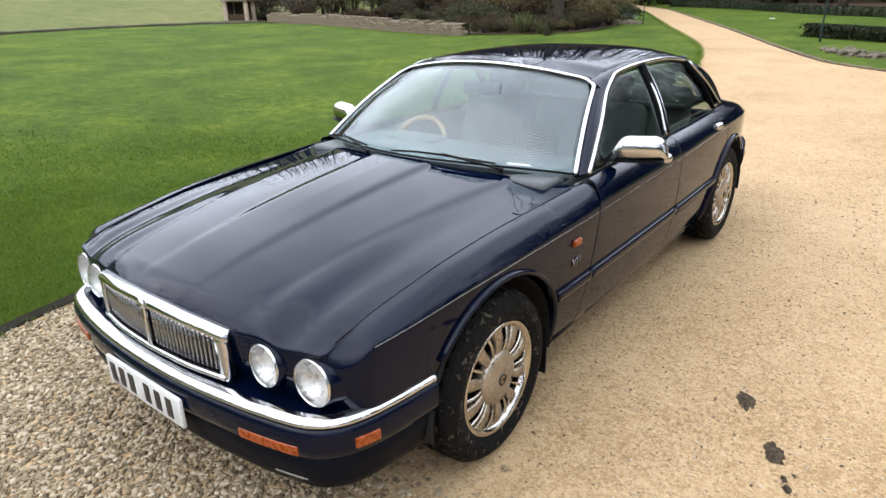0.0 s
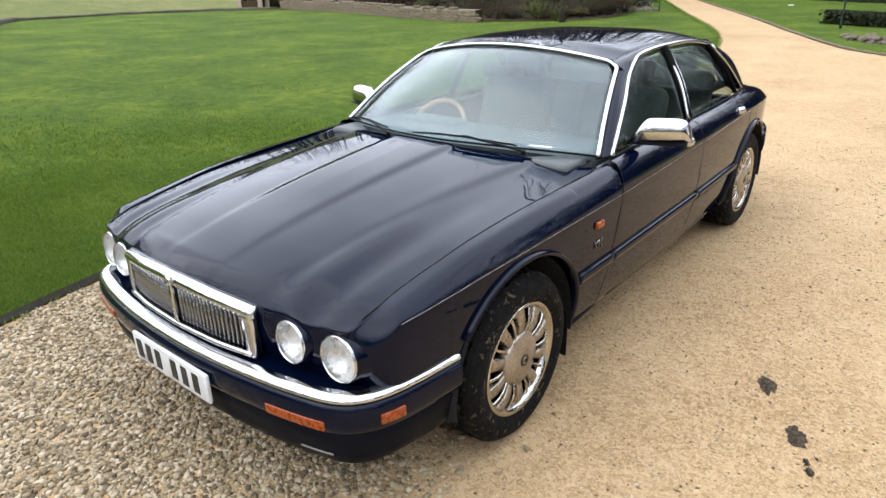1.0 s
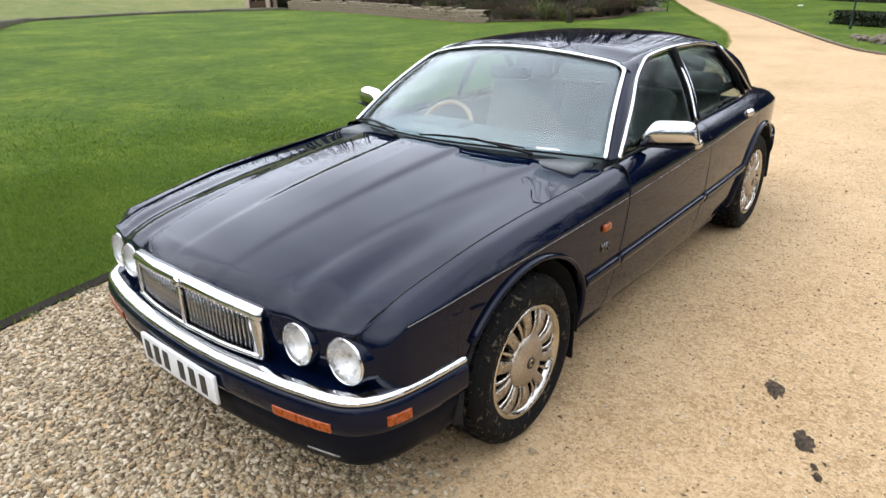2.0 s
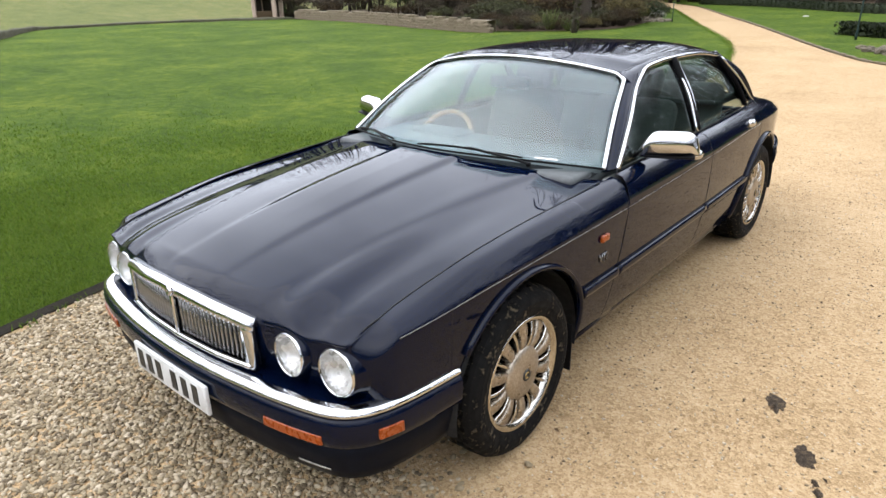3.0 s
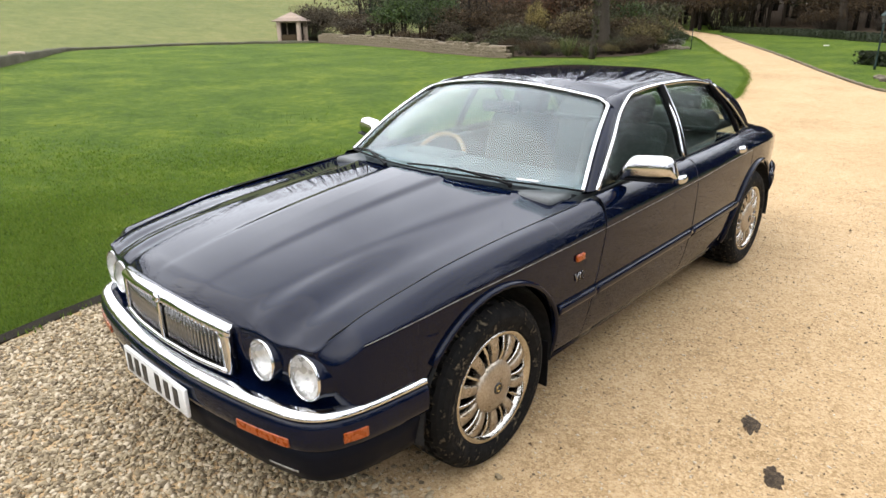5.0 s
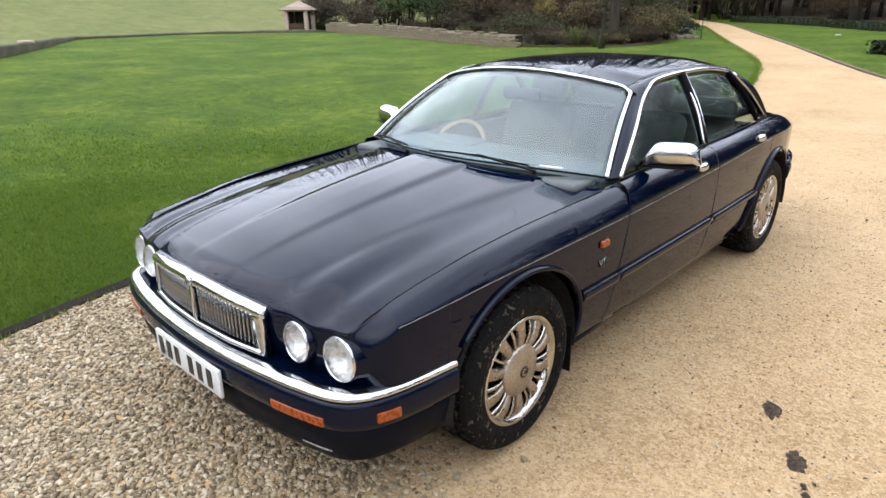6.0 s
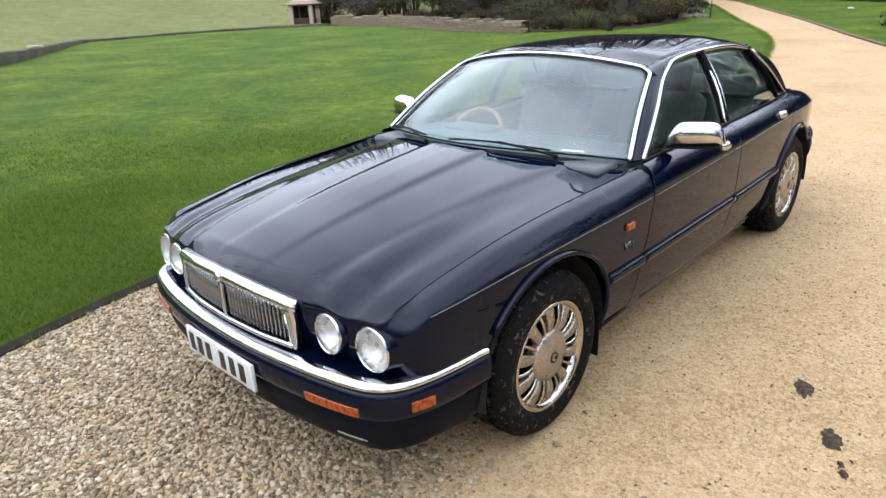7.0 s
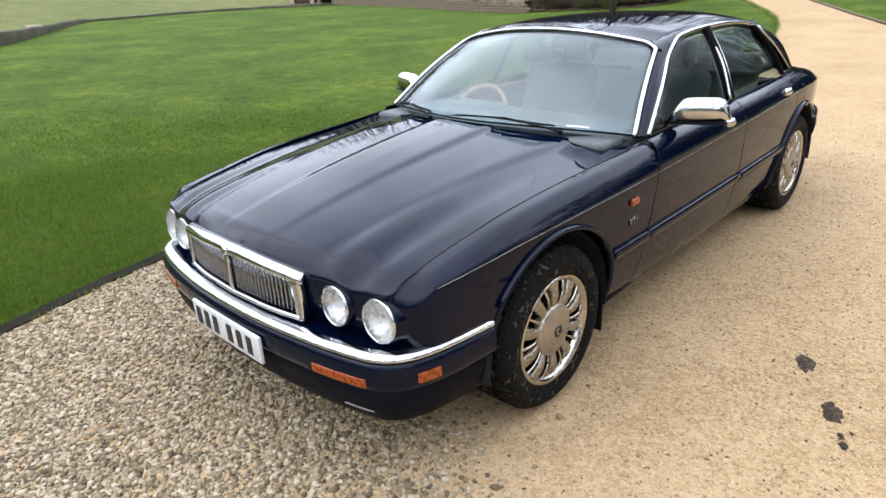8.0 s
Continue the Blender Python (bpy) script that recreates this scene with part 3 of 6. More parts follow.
# wings, doors and rear quarters on both sides
for flip in (False, True):
    turn = flipped if flip else (lambda p: p)

    def panel(name, ys, wing, parent=car, label="", material=PAINT):
        p = outward(grid([side_section(y, wing) for y in ys]))
        # the shut line between wing and front door leans back towards the windscreen pillar
        lean = lambda y, z: 0.085 * min(1.0, max(0.0, (z - 0.52) / 0.40)) * max(0.0, 1 - abs(y - 0.678) / 0.32)
        p = ([(px, py + lean(py, pz), pz) for px, py, pz in p[0]], p[1])
        if wing:
            # the wing's front corner, rounding smoothly from the lamps' face to the side
            start, lx, lz, r = side_section(ys[0], True), *LAMPS[1]
            cols = []
            for k, w in zip(np.linspace(0, 1, len(start)), start):
                a = nose_point(0.745, k)
                slope = 0.22 * min(1.0, 3 * k)
                h1 = (a[0] + 0.55 * (w[0] - a[0]), a[1] + 0.16 * (w[0] - a[0]), a[2] + 0.15 * (w[2] - a[2]))
                h2 = (w[0] + 0.5 * slope * (a[1] - w[1]), w[1] + 0.5 * (a[1] - w[1]), w[2] + 0.42 * (a[2] - w[2]))
                cols.append([tuple((1 - u) ** 3 * np.array(a) + 3 * u * (1 - u) ** 2 * np.array(h1) + 3 * u * u * (1 - u) * np.array(h2) + u**3 * np.array(w)) for u in np.linspace(0, 1, 22)])
            c = outward(grid(cols))
            q = np.array(c[0])
            p = welded(p, (c[0], [f for f in c[1] if np.hypot(q[list(f), 0].mean() - lx, q[list(f), 2].mean() - lz) > r * 0.98]))
        p = turn(p)
        return thick(part(name, p, material, parent, label), 0.003)

    wing = panel("front_wing", stations(-0.60, 0.674), True)
    fd = panel("front_door", stations(0.681, 1.733), False)
    rd = panel("rear_door", stations(1.741, 2.66), False)
    rw = panel("rear_wing", stations(2.668, 3.79), False)

    def lay(name, y0, y1, zf, off, rx, rz, material, parent, label="", wing_part=False, count=40):
        pts = [side_point(y, zf(y), off, wing_part) for y in np.linspace(y0, y1, count)]
        return part(name, turn(tube(pts, rx, rz, 8)), material, parent, label)

    # coach line, rubbing strips, sill
    lay("coach_line", -0.60, 0.715, LINE_Z, 0.0006, 0.0008, 0.0016, STRIPE, wing, "thin pale painted coach line")
    lay("coach_line", 0.735, 1.73, LINE_Z, 0.0006, 0.0008, 0.0016, STRIPE, fd)
    lay("coach_line", 1.745, 2.65, LINE_Z, 0.0006, 0.0008, 0.0016, STRIPE, rd)
    strip = lambda y: 0.519 + 0.006 * (y - 0.5)
    lay("rubbing_strip", 0.395, 0.672, strip, 0.006, 0.015, 0.024, PAINT, wing)
    lay("rubbing_strip", 0.683, 1.728, strip, 0.006, 0.015, 0.024, PAINT, fd)
    lay("rubbing_strip", 1.746, 2.47, strip, 0.006, 0.015, 0.024, PAINT, rd)
    part("sill", turn(tube([(0.815, y, 0.262) for y in np.linspace(0.42, 2.46, 8)], 0.03, 0.035)), PAINT, car)
    # wheel arches: lips and dark linings
    for c in (0.0, WB):
        a = np.linspace(radians(-28 if c == 0 else -20), radians(212 if c == 0 else 200), 44)
        arc = []
        for w in a:
            y, z = c + (ARCH_R + 0.012) * math.cos(w), 0.335 + (ARCH_R + 0.012) * math.sin(w)
            if c == 0 and y < -0.1 and z < 0.56:
                continue
            if z > 0.26:
                arc.append(side_point(y, z, 0.0, c == 0))
        part("wheel_arch_lip", turn(tube(arc, 0.012, 0.020, 8, up=(1, 0, 0))), PAINT, wing if c == 0 else rw)
        ring = [[(x, c + r * math.cos(w), 0.335 + r * math.sin(w)) for w in np.linspace(radians(-8), radians(188), 30)] for x, r in ((0.885, 0.39), (0.86, 0.40), (0.60, 0.40), (0.58, 0.1))]
        part("wheel_arch_liner", turn(grid(ring)), DARK, car)
    part("mud_flap", turn(box(0.78, 0.40, 0.25, 0.17, 0.012, 0.22, 0.004)), BLACK, car)
    # side repeater and the wing badge
    p = side_point(0.526, 0.720, 0.004)
    part("side_repeater", turn(box(p.x, p.y, p.z, 0.018, 0.062, 0.032, 0.008, 3)), AMBER, wing, "amber indicator lens")
    p = side_point(0.533, 0.634, 0.003)
    v_shape = joined(
        tube([p + Vector((0, -0.035, 0.018)), p + Vector((0, -0.022, -0.018))], 0.0022, 0.003, 6),
        tube([p + Vector((0, -0.022, -0.018)), p + Vector((0, -0.008, 0.018))], 0.0022, 0.003, 6),
        tube([p + Vector((0, 0.004, 0.018)), p + Vector((0, 0.004, -0.018))], 0.0022, 0.003, 6),
        tube([p + Vector((0, 0.016, 0.012)), p + Vector((0, 0.024, 0.018)), p + Vector((0, 0.034, 0.010)), p + Vector((0, 0.016, -0.018)), p + Vector((0, 0.038, -0.018))], 0.0022, 0.003, 6),
    )
    part("wing_badge", turn(v_shape), SLAT, wing, "small chrome engine badge")
    # handles
    for y, door in ((1.525, fd), (2.44, rd)):
        p = side_point(y, LINE_Z(y) + 0.055, 0.012)
        part("door_handle", turn(tube(spline([p + Vector((-0.018, -0.034, 0)), p + Vector((0.001, -0.016, 0.002)), p + Vector((0.001, 0.016, 0.002)), p + Vector((-0.018, 0.034, 0))], 14), 0.014, 0.022, 12)), CHROME, door, "chrome door handle")
    # side glass, pillars and bright trim
    def belt(y):
        q = side_section(y, False)[0]
        return np.array(q) + np.array([-0.012, 0, 0.006])

    A = [belt(0.80), (0.744, 1.042, 1.093), (0.675, 1.230, 1.205), (0.648, 1.345, 1.258), (0.632, 1.45, 1.288), (0.623, 1.75, 1.303), (0.621, 2.19, 1.296), (0.632, 2.54, 1.252)]
    top = spline(A, 60)
    rear = spline([A[-1], (0.70, 2.73, 1.11), belt(2.92)], 16)
    def pane(y0a, y0b, y1a, y1b):
        rows = []
        for s in np.linspace(0, 1, 24):
            b = belt(y0a + (y1a - y0a) * s)
            yt = y0b + (y1b - y0b) * s
            t = np.array([np.interp(yt, top[:, 1], top[:, k]) for k in range(3)])
            rows.append([b + (t - b) * k + np.array([0.012, 0, 0]) * math.sin(math.pi * k) for k in np.linspace(0, 1, 10)])
        return turn(outward(grid(rows)))
    g = thick(part("window_glass", pane(0.83, 0.84, 1.72, 1.77), TINT, fd, "tinted door glass"), 0.004)
    g.visible_shadow = False
    g = thick(part("window_glass", pane(1.77, 1.80, 2.64, 2.46), TINT, rd, "tinted door glass"), 0.004)
    g.visible_shadow = False
    g = thick(part("quarter_glass", pane(2.66, 2.47, 2.91, 2.52), TINT, rd), 0.004)
    g.visible_shadow = False
    part("window_trim", turn(tube(np.vstack([top + [0.006, 0, 0.002]]), 0.011, 0.013, 8)), CHROME, fd, "bright chrome window surround")
    part("window_trim", turn(tube([q + np.array([0.014, 0, -0.004]) for q in rear], 0.008, 0.010, 8)), CHROME, rd)
    part("waist_trim", turn(tube([belt(y) + np.array([0.010, 0, -0.004]) for y in np.linspace(0.80, 2.92, 50)], 0.005, 0.006, 6)), BLACK, rd)
    for ya, yt in ((1.722, 1.772), (1.762, 1.806)):
        b, t = belt(ya), top[int(np.argmin(np.abs(top[:, 1] - yt)))]
        part("door_pillar_trim", turn(tube(spline([b + [0.010, 0, 0], (b + t) / 2 + [0.030, 0, 0], t + [0.006, 0, 0]], 14), 0.006, 0.009, 8, up=(1, 0, 0))), CHROME, rd)
    b, t = belt(1.745), top[int(np.argmin(np.abs(top[:, 1] - 1.80)))]
    part("door_pillar", turn(tube(spline([b, (b + t) / 2 + [0.016, 0, 0], t], 14), 0.014, 0.026, 8, up=(1, 0, 0))), BLACK, rd)
    b, t = belt(2.65), top[int(np.argmin(np.abs(top[:, 1] - 2.48)))]
    part("door_pillar", turn(tube(spline([b + [0.008, 0, 0], (b + t) / 2 + [0.03, 0, 0], t + [0.004, 0, 0]], 14), 0.008, 0.016, 8, up=(1, 0, 0))), BLACK, rd)
    # A pillar, roof rail and rear pillar in body colour
    pillar = []
    for s in np.linspace(0, 1, 20):
        e = screen_point(1.0, s)
        q = spline([belt(0.80), (0.744, 1.042, 1.093), (0.675, 1.230, 1.205), (0.645, 1.36, 1.266)], 20)[int(round(s * 19))]
        m = (e + q) / 2 + np.array([0.014, -0.012, 0.008])
        pillar.append([e + [0.004, 0, 0], m, q + [0.006, -0.004, 0.004], q - [0.04, -0.03, 0.02], e - [0.03, -0.03, 0.02]])
    part("front_pillar", turn(grid(pillar, True)), PAINT, car)
    rails = []
    for y in np.linspace(1.22, 2.60, 30):
        e = rail_point(min(y, 2.5))
        e[1] = y
        i = top[int(np.argmin(np.abs(top[:, 1] - y)))].copy()
        i[1] = y
        if y > 2.52:
            k = (y - 2.52) / 0.16
            i = np.array([0.627 + 0.07 * k, y, 1.258 - 0.14 * k])
        rails.append([e + [-0.01, 0, 0.002], (e + i) / 2 + [0.008, 0, 0.009], i + [0.004, 0, 0.006], i + [-0.02, 0, -0.02], e + [-0.04, 0, -0.03]])
    part("roof_rail", turn(grid(rails, True)), PAINT, car)
    cp = []
    for s in np.linspace(0, 1, 16):
        a = np.array([0.57, 2.54, 1.262]) * (1 - s) + np.array([0.61, 3.12, 0.985]) * s + np.array([0, 0.02, 0.03]) * math.sin(math.pi * s)
        b = np.array([0.624, 2.51, 1.262]) * (1 - s) + np.array([0.770, 2.94, 0.955]) * s + np.array([0.015, 0.02, 0.02]) * math.sin(math.pi * s)
        c = np.array([0.62, 2.56, 1.264]) * (1 - s) + np.array([0.720, 3.08, 0.958]) * s + np.array([0.02, 0.02, 0.03]) * math.sin(math.pi * s)
        cp.append([a, (a + c) / 2 + [0.01, 0, 0.012], c, b, b - [0.06, 0, 0.03], a - [0.05, 0, 0.05]])
    part("rear_pillar", turn(grid(cp, True)), PAINT, car)
    # door mirror
    mirror = part("door_mirror", turn(joined(tube(spline([(0.80, 1.02, 0.952), (0.86, 1.03, 0.960), (0.92, 1.04, 0.962)], 8), 0.035, 0.014, 10), tube([(0.85, 1.015, 0.958), (0.95, 1.04, 0.960), (1.05, 1.07, 0.966)], 0.045, 0.009, 10))), BLACK, fd, "black mirror arm and base")
    shell = []
    for s in np.linspace(0, 1, 16):
        x = 0.805 + 0.258 * s
        r = (max(1e-3, 1 - abs(2 * s - 1) ** 6)) ** 0.5
        grow = min(1.0, 0.30 + 2.6 * s)
        hz, hy = (0.060 - 0.009 * s) * r * grow, 0.055 * r
        cz, cy = 0.943 + hz + 0.030 * s, 1.020 + 0.060 * s
        shell.append([(x, cy - hy * max(0, -math.cos(w)) * 1.1 + 0.02 * max(0, math.cos(w)), cz + hz * math.copysign(abs(math.sin(w)) ** 0.6, math.sin(w))) for w in np.linspace(0, 2 * np.pi, 22, endpoint=False)])
    part("mirror_shell", turn(outward(grid(shell, True), (0.96, 1.03, 1.02))), CHROME, fd, "polished chrome mirror shell")
    part("mirror_corner", turn(grid([[belt(0.78), belt(0.99)], [(0.75, 0.93, 1.03), (0.745, 0.99, 1.04)]])), BLACK, fd)

# roof with its dark, wet reflections
thick(part("roof", outward(grid([[roof_point(u, v) for u in np.linspace(-1, 1, 41)] for v in np.linspace(0, 1, 41)])), PAINT, car, "glossy navy roof"), 0.012)

# windscreen and its bright frame
scr = thick(part("windscreen", outward(grid([[screen_point(u, v) for u in np.linspace(-0.985, 0.985, 41)] for v in np.linspace(0.02, 0.985, 20)])), SCREEN, car, "clear curved laminated windscreen"), 0.005)
scr.visible_shadow = False
path = [screen_point(1.0, v) for v in np.linspace(0, 0.93, 16)]
path += [screen_point(u, 0.995 - 0.05 * max(0, abs(u) - 0.93) / 0.07) for u in np.linspace(0.985, -0.985, 50)]
path += [screen_point(-1.0, v) for v in np.linspace(0.93, 0, 16)]
part("bright_frame", tube([p + np.array([0, -0.004, 0.006]) for p in spline(path, 130)], 0.011, 0.009, 8), CHROME, scr, "chrome windscreen surround")
part("seal", tube([screen_point(u, 0.012) + np.array([0, -0.006, 0.002]) for u in np.linspace(-1, 1, 40)], 0.005, 0.005, 6), BLACK, scr)

# rear window, boot lid, tail panel
rg = thick(part("rear_window", outward(grid([[(0.60 * u * (0.93 + 0.09 * v), 2.53 + 0.50 * v + 0.03 * u * u, 1.335 - 0.33 * v - 0.06 * u * u * (1 - v) + 0.025 * math.sin(math.pi * v)) for u in np.linspace(-1, 1, 21)] for v in np.linspace(0, 1, 12)])), TINT, car, "raked rear window"), 0.005)
rg.visible_shadow = False
thick(part("boot_lid", outward(grid([[(u * (side_section(y, False)[0][0] - 0.004), y, BELT_Z(y) + 0.035 * (1 - u * u)) for u in np.linspace(-1, 1, 31)] for y in np.linspace(3.02, 3.60, 30)])), PAINT, car), 0.012)
part("tail_panel", box(0, 3.76, 0.59, 0.98, 0.05, 0.34, 0.02, 3), PAINT, car)
part("rear_shelf", box(0, 2.86, 0.945, 1.26, 0.42, 0.03, 0.01), DASH, car)

# nose: the painted face between bonnet and bumper, with the lamps
rows = [[nose_point(x, k) for k in np.linspace(0, 1, 26)] for x in np.linspace(-0.745, 0.745, 200)]
rows = [[(r[0][0] * 0.985, r[0][1] + 0.045, r[0][2] + 0.004)] + r for r in rows]
face = outward(grid(rows))
at = np.array(face[0])
keep = [f for f in face[1] if all(np.hypot(abs(at[list(f), 0]).mean() - lx, at[list(f), 2].mean() - lz) > r * 0.98 for lx, lz, r in LAMPS)]
part("nose_panel", (face[0], keep), PAINT, car)


def headlamp(x, z, r, yaw):
    y = NOSE(abs(x)) + 0.002
    m = Matrix.Translation((x, y, z)) @ Euler((radians(-4), 0, radians(yaw))).to_matrix().to_4x4() @ Euler((0, 0, radians(-90))).to_matrix().to_4x4()
    bowl = part("headlamp", moved(lathe([(-0.05, 0.0005), (-0.046, 0.3 * r), (-0.03, 0.65 * r), (-0.005, 0.92 * r), (0.004, 0.97 * r)], 40), m), REFLECTOR, car, "round headlamp with clear lens")
    part("bezel", moved(lathe([(-0.03, r * 1.03), (0.004, r * 1.04), (0.009, r * 1.015), (0.009, r * 0.985), (0.003, r * 0.965), (-0.01, r * 0.955)], 48), m), CHROME, bowl, "thin chrome bezel")
    part("lens", moved(lathe([(0.006, r * 0.955), (0.013, 0.8 * r), (0.018, 0.5 * r), (0.020, 0.2 * r), (0.0205, 0.002)], 40), m), LENS, bowl).visible_shadow = False
    part("pod", moved(lathe([(-0.075, r * 1.42), (-0.040, r * 1.27), (-0.016, r * 1.13), (-0.001, r * 1.07), (0.002, r * 1.03), (-0.03, r * 1.02)], 40), m), PAINT, bowl)


for s in (1, -1):
    for (lx, lz, lr), turned in zip(LAMPS, (-2, 1)):
        headlamp(lx * s, lz, lr, turned * s)

# grille: a fluted chrome crown, a frame and upright slats
def grille_y(x):
    return NOSE(abs(x)) - 0.022


grille = new("grille")
grille.parent = car
tagged(grille, "chrome radiator grille with fluted top")
GT, GB = 0.706, 0.566


def grille_top(x):
    return GT + 0.022 * (1 - (x / 0.39) ** 2)


crown = [[(x, grille_y(x) + dy, grille_top(x) + dz * 1.25 + (0.003 * math.cos(x * 2 * math.pi / 0.0208) * min(1.0, max(0.0, (0.385 - abs(x)) / 0.02)) if dz < 0 else 0.0)) for dy, dz in ((0.014, -0.016), (-0.002, -0.014), (-0.007, -0.006), (-0.008, 0.003), (-0.004, 0.010), (0.008, 0.016), (0.030, 0.019), (0.034, 0.0))] for x in np.linspace(-0.396, 0.396, 428)]
crown = [[crown[0][0]] * 8] + crown + [[crown[-1][0]] * 8]
part("crown", grid(crown, True), CHROME, grille, "fluted chrome grille top")
part("bottom_bar", tube([(x, grille_y(x) - 0.004, GB - 0.004) for x in np.linspace(0.385, -0.385, 30)], 0.011, 0.010, 8), CHROME, grille)
for side in (1, -1):
    bar = []
    for k in np.linspace(0, 1, 12):
        z = GB - 0.012 + (GT - GB + 0.022) * k
        xi, xo = 0.366 - 0.010 * k, 0.401 - 0.006 * (2 * k - 0.7) ** 2
        y = grille_y(0.38) - 0.010 + 0.012 * max(0.0, k - 0.9) / 0.1
        bar.append([(side * px, y + dy, z) for px, dy in ((xi, 0.024), (xi, 0.004), (xi + 0.003, 0.0), (xo - 0.006, 0.005), (xo, 0.011), (xo + 0.001, 0.030))])
    part("side_bar", outward(grid(bar, True), (side * 0.38, grille_y(0.38) + 0.01, 0.63)), CHROME, grille)
part("backing", grid([[(x, grille_y(x) + 0.03, z) for z in (GB - 0.01, grille_top(x))] for x in np.linspace(-0.388, 0.388, 30)]), DARK, grille)
slat = None
for i in range(-17, 18):
    x = i * 0.0208
    if i == 0:
        part("centre_bar", box(0, grille_y(0) - 0.002, (grille_top(0) + GB) / 2 - 0.005, 0.016, 0.018, grille_top(0) - GB - 0.01, 0.005, 2), CHROME, grille)
        continue
    m = pose(x, grille_y(x) + 0.016, (GT + GB) / 2 - 0.002, 0, 0, 35 * x)
    if slat is None:
        slat = part("slat", box(0, 0, 0, 0.0075, 0.024, GT - GB - 0.01, 0.003, 1), SLAT, grille)
        slat.matrix_basis = m
    else:
        same_mesh(slat, "slat", grille, m)
part("emblem", moved(lathe([(0.0, 0.001), (0.006, 0.012), (0.002, 0.017), (-0.004, 0.018)], 20), pose(0, grille_y(0) - 0.012, grille_top(0) + 0.002, 0, 0, -90)), CHROME, grille)

# front bumper
plan_half = [(0.0, -0.872), (0.25, -0.862), (0.48, -0.836), (0.64, -0.806), (0.735, -0.776), (0.795, -0.728), (0.834, -0.655), (0.860, -0.54), (0.880, -0.365)]
plan = spline([(-x, y) for x, y in reversed(plan_half[1:])] + plan_half, 120)


def sweep(profile, shrink=0.0, ends=0):
    rows = []
    use = plan[ends : len(plan) - ends] if ends else plan
    for i, p in enumerate(use):
        t = use[min(i + 1, len(use) - 1)] - use[max(i - 1, 0)]
        n = np.array([t[1], -t[0]]) / np.linalg.norm(t)
        rows.append([(p[0] + n[0] * o, p[1] + n[1] * o, z) for o, z in profile])
    return rows


bumper = part("front_bumper", outward(grid(sweep([(-0.03, 0.516), (0.0, 0.515), (0.010, 0.506), (0.014, 0.488), (0.014, 0.445), (0.008, 0.418), (-0.006, 0.402), (-0.03, 0.398)])), (0, -0.3, 0.4)), PAINT, car, "navy bumper with chrome blade")
part("valance", outward(grid(sweep([(-0.010, 0.399), (-0.006, 0.394), (-0.010, 0.36), (-0.020, 0.31), (-0.036, 0.272), (-0.062, 0.258), (-0.11, 0.250), (-0.24, 0.248)])), (0, -0.3, 0.4)), BAND, bumper, "satin navy lower valance")
part("chrome_blade", outward(grid(sweep([(-0.034, 0.5435), (-0.020, 0.5425), (-0.007, 0.539), (0.002, 0.533), (0.006, 0.526), (0.006, 0.520), (0.0, 0.516), (-0.02, 0.515)])), (0, -0.3, 0.5)), CHROME, bumper, "polished chrome bumper blade")
part("bumper_shelf", outward(grid(sweep([(-0.16, 0.534), (-0.09, 0.537), (-0.036, 0.5415)])), (0, -0.3, 0.3)), PAINT, bumper)


def on_bumper(x0, x1, z0, z1, off, name, material, side, label=""):
    near = [p for p in sweep([(off, 0)])]
    pts = [np.array(r[0]) for r in near]
    sel = [p for p in pts if x0 <= p[0] * side <= x1 and p[1] < -0.42] if x1 < 0.8 else [p for p in pts if x0 <= p[0] * side and z0 > 0 and -0.705 < p[1] < -0.605]
    sel = spline(sel, 10)
    rows = [[(p[0], p[1], z1), (p[0] * 1.0, p[1], z0)] for p in sel]
    return thick(part(name, outward(grid(rows), (0, 0, 0.45)), material, bumper, label, False), 0.014, 0.004)


for s in (1, -1):
    on_bumper(0.475, 0.725, 0.424, 0.457, 0.018, "front_indicator", AMBER, s, "amber indicator lens")
    on_bumper(0.80, 0.9, 0.438, 0.474, 0.020, "side_marker", AMBER, s, "amber side marker lens")
part("lower_lip", tube([(x * 0.992, y + 0.016, 0.312) for x, y in plan[89:96]], 0.002, 0.004, 6), STRIPE, bumper)

# number plate, its characters as plain bars
plate = part("number_plate", box(0.0, -0.890, 0.420, 0.49, 0.014, 0.111, 0.004), WHITE, car, "white number plate with black bars")
for x in (-0.20, -0.135, -0.07, 0.035, 0.105, 0.175):
    part("character_bar", box(x, -0.8982, 0.420, 0.036, 0.002, 0.074), INK, plate, "", False)

# scuttle and wipers
part("scuttle_panel", grid([[(0.73 * u, bonnet_back(0.73 * u) - 0.03, bonnet_z(0.73 * u, bonnet_back(0.73 * u)) - 0.016), (0.75 * u, 0.56 + 0.2 * u * u, 0.945 - 0.035 * abs(u) ** 3)] for u in np.linspace(-1, 1, 40)]), BLACK, car)
for u0, u1 in ((-0.93, -0.34), (-0.10, 0.60)):
    blade = [screen_point(u, 0.022 + 0.030 * math.sin(math.pi * k) * (1 - 0.6 * k)) + np.array([0, -0.010, 0.008]) for u, k in zip(np.linspace(u0, u1, 16), np.linspace(0, 1, 16))]
    w = part("wiper", tube(blade, 0.003, 0.005, 6), BLACK, car, "black windscreen wiper resting at base")
    piv = screen_point(u1 + 0.05, 0.0) + np.array([0, -0.030, 0.002])
    part("wiper_arm", tube(spline([piv, piv * 0.6 + blade[8] * 0.4 + np.array([0, -0.006, 0.006]), blade[8] + np.array([0, -0.003, 0.006])], 12), 0.009, 0.005, 6), BLACK, w)
    part("pivot", tube([piv - np.array([0, 0, 0.012]), piv + np.array([0, 0, 0.005])], 0.011, 0.011, 10), BLACK, w)
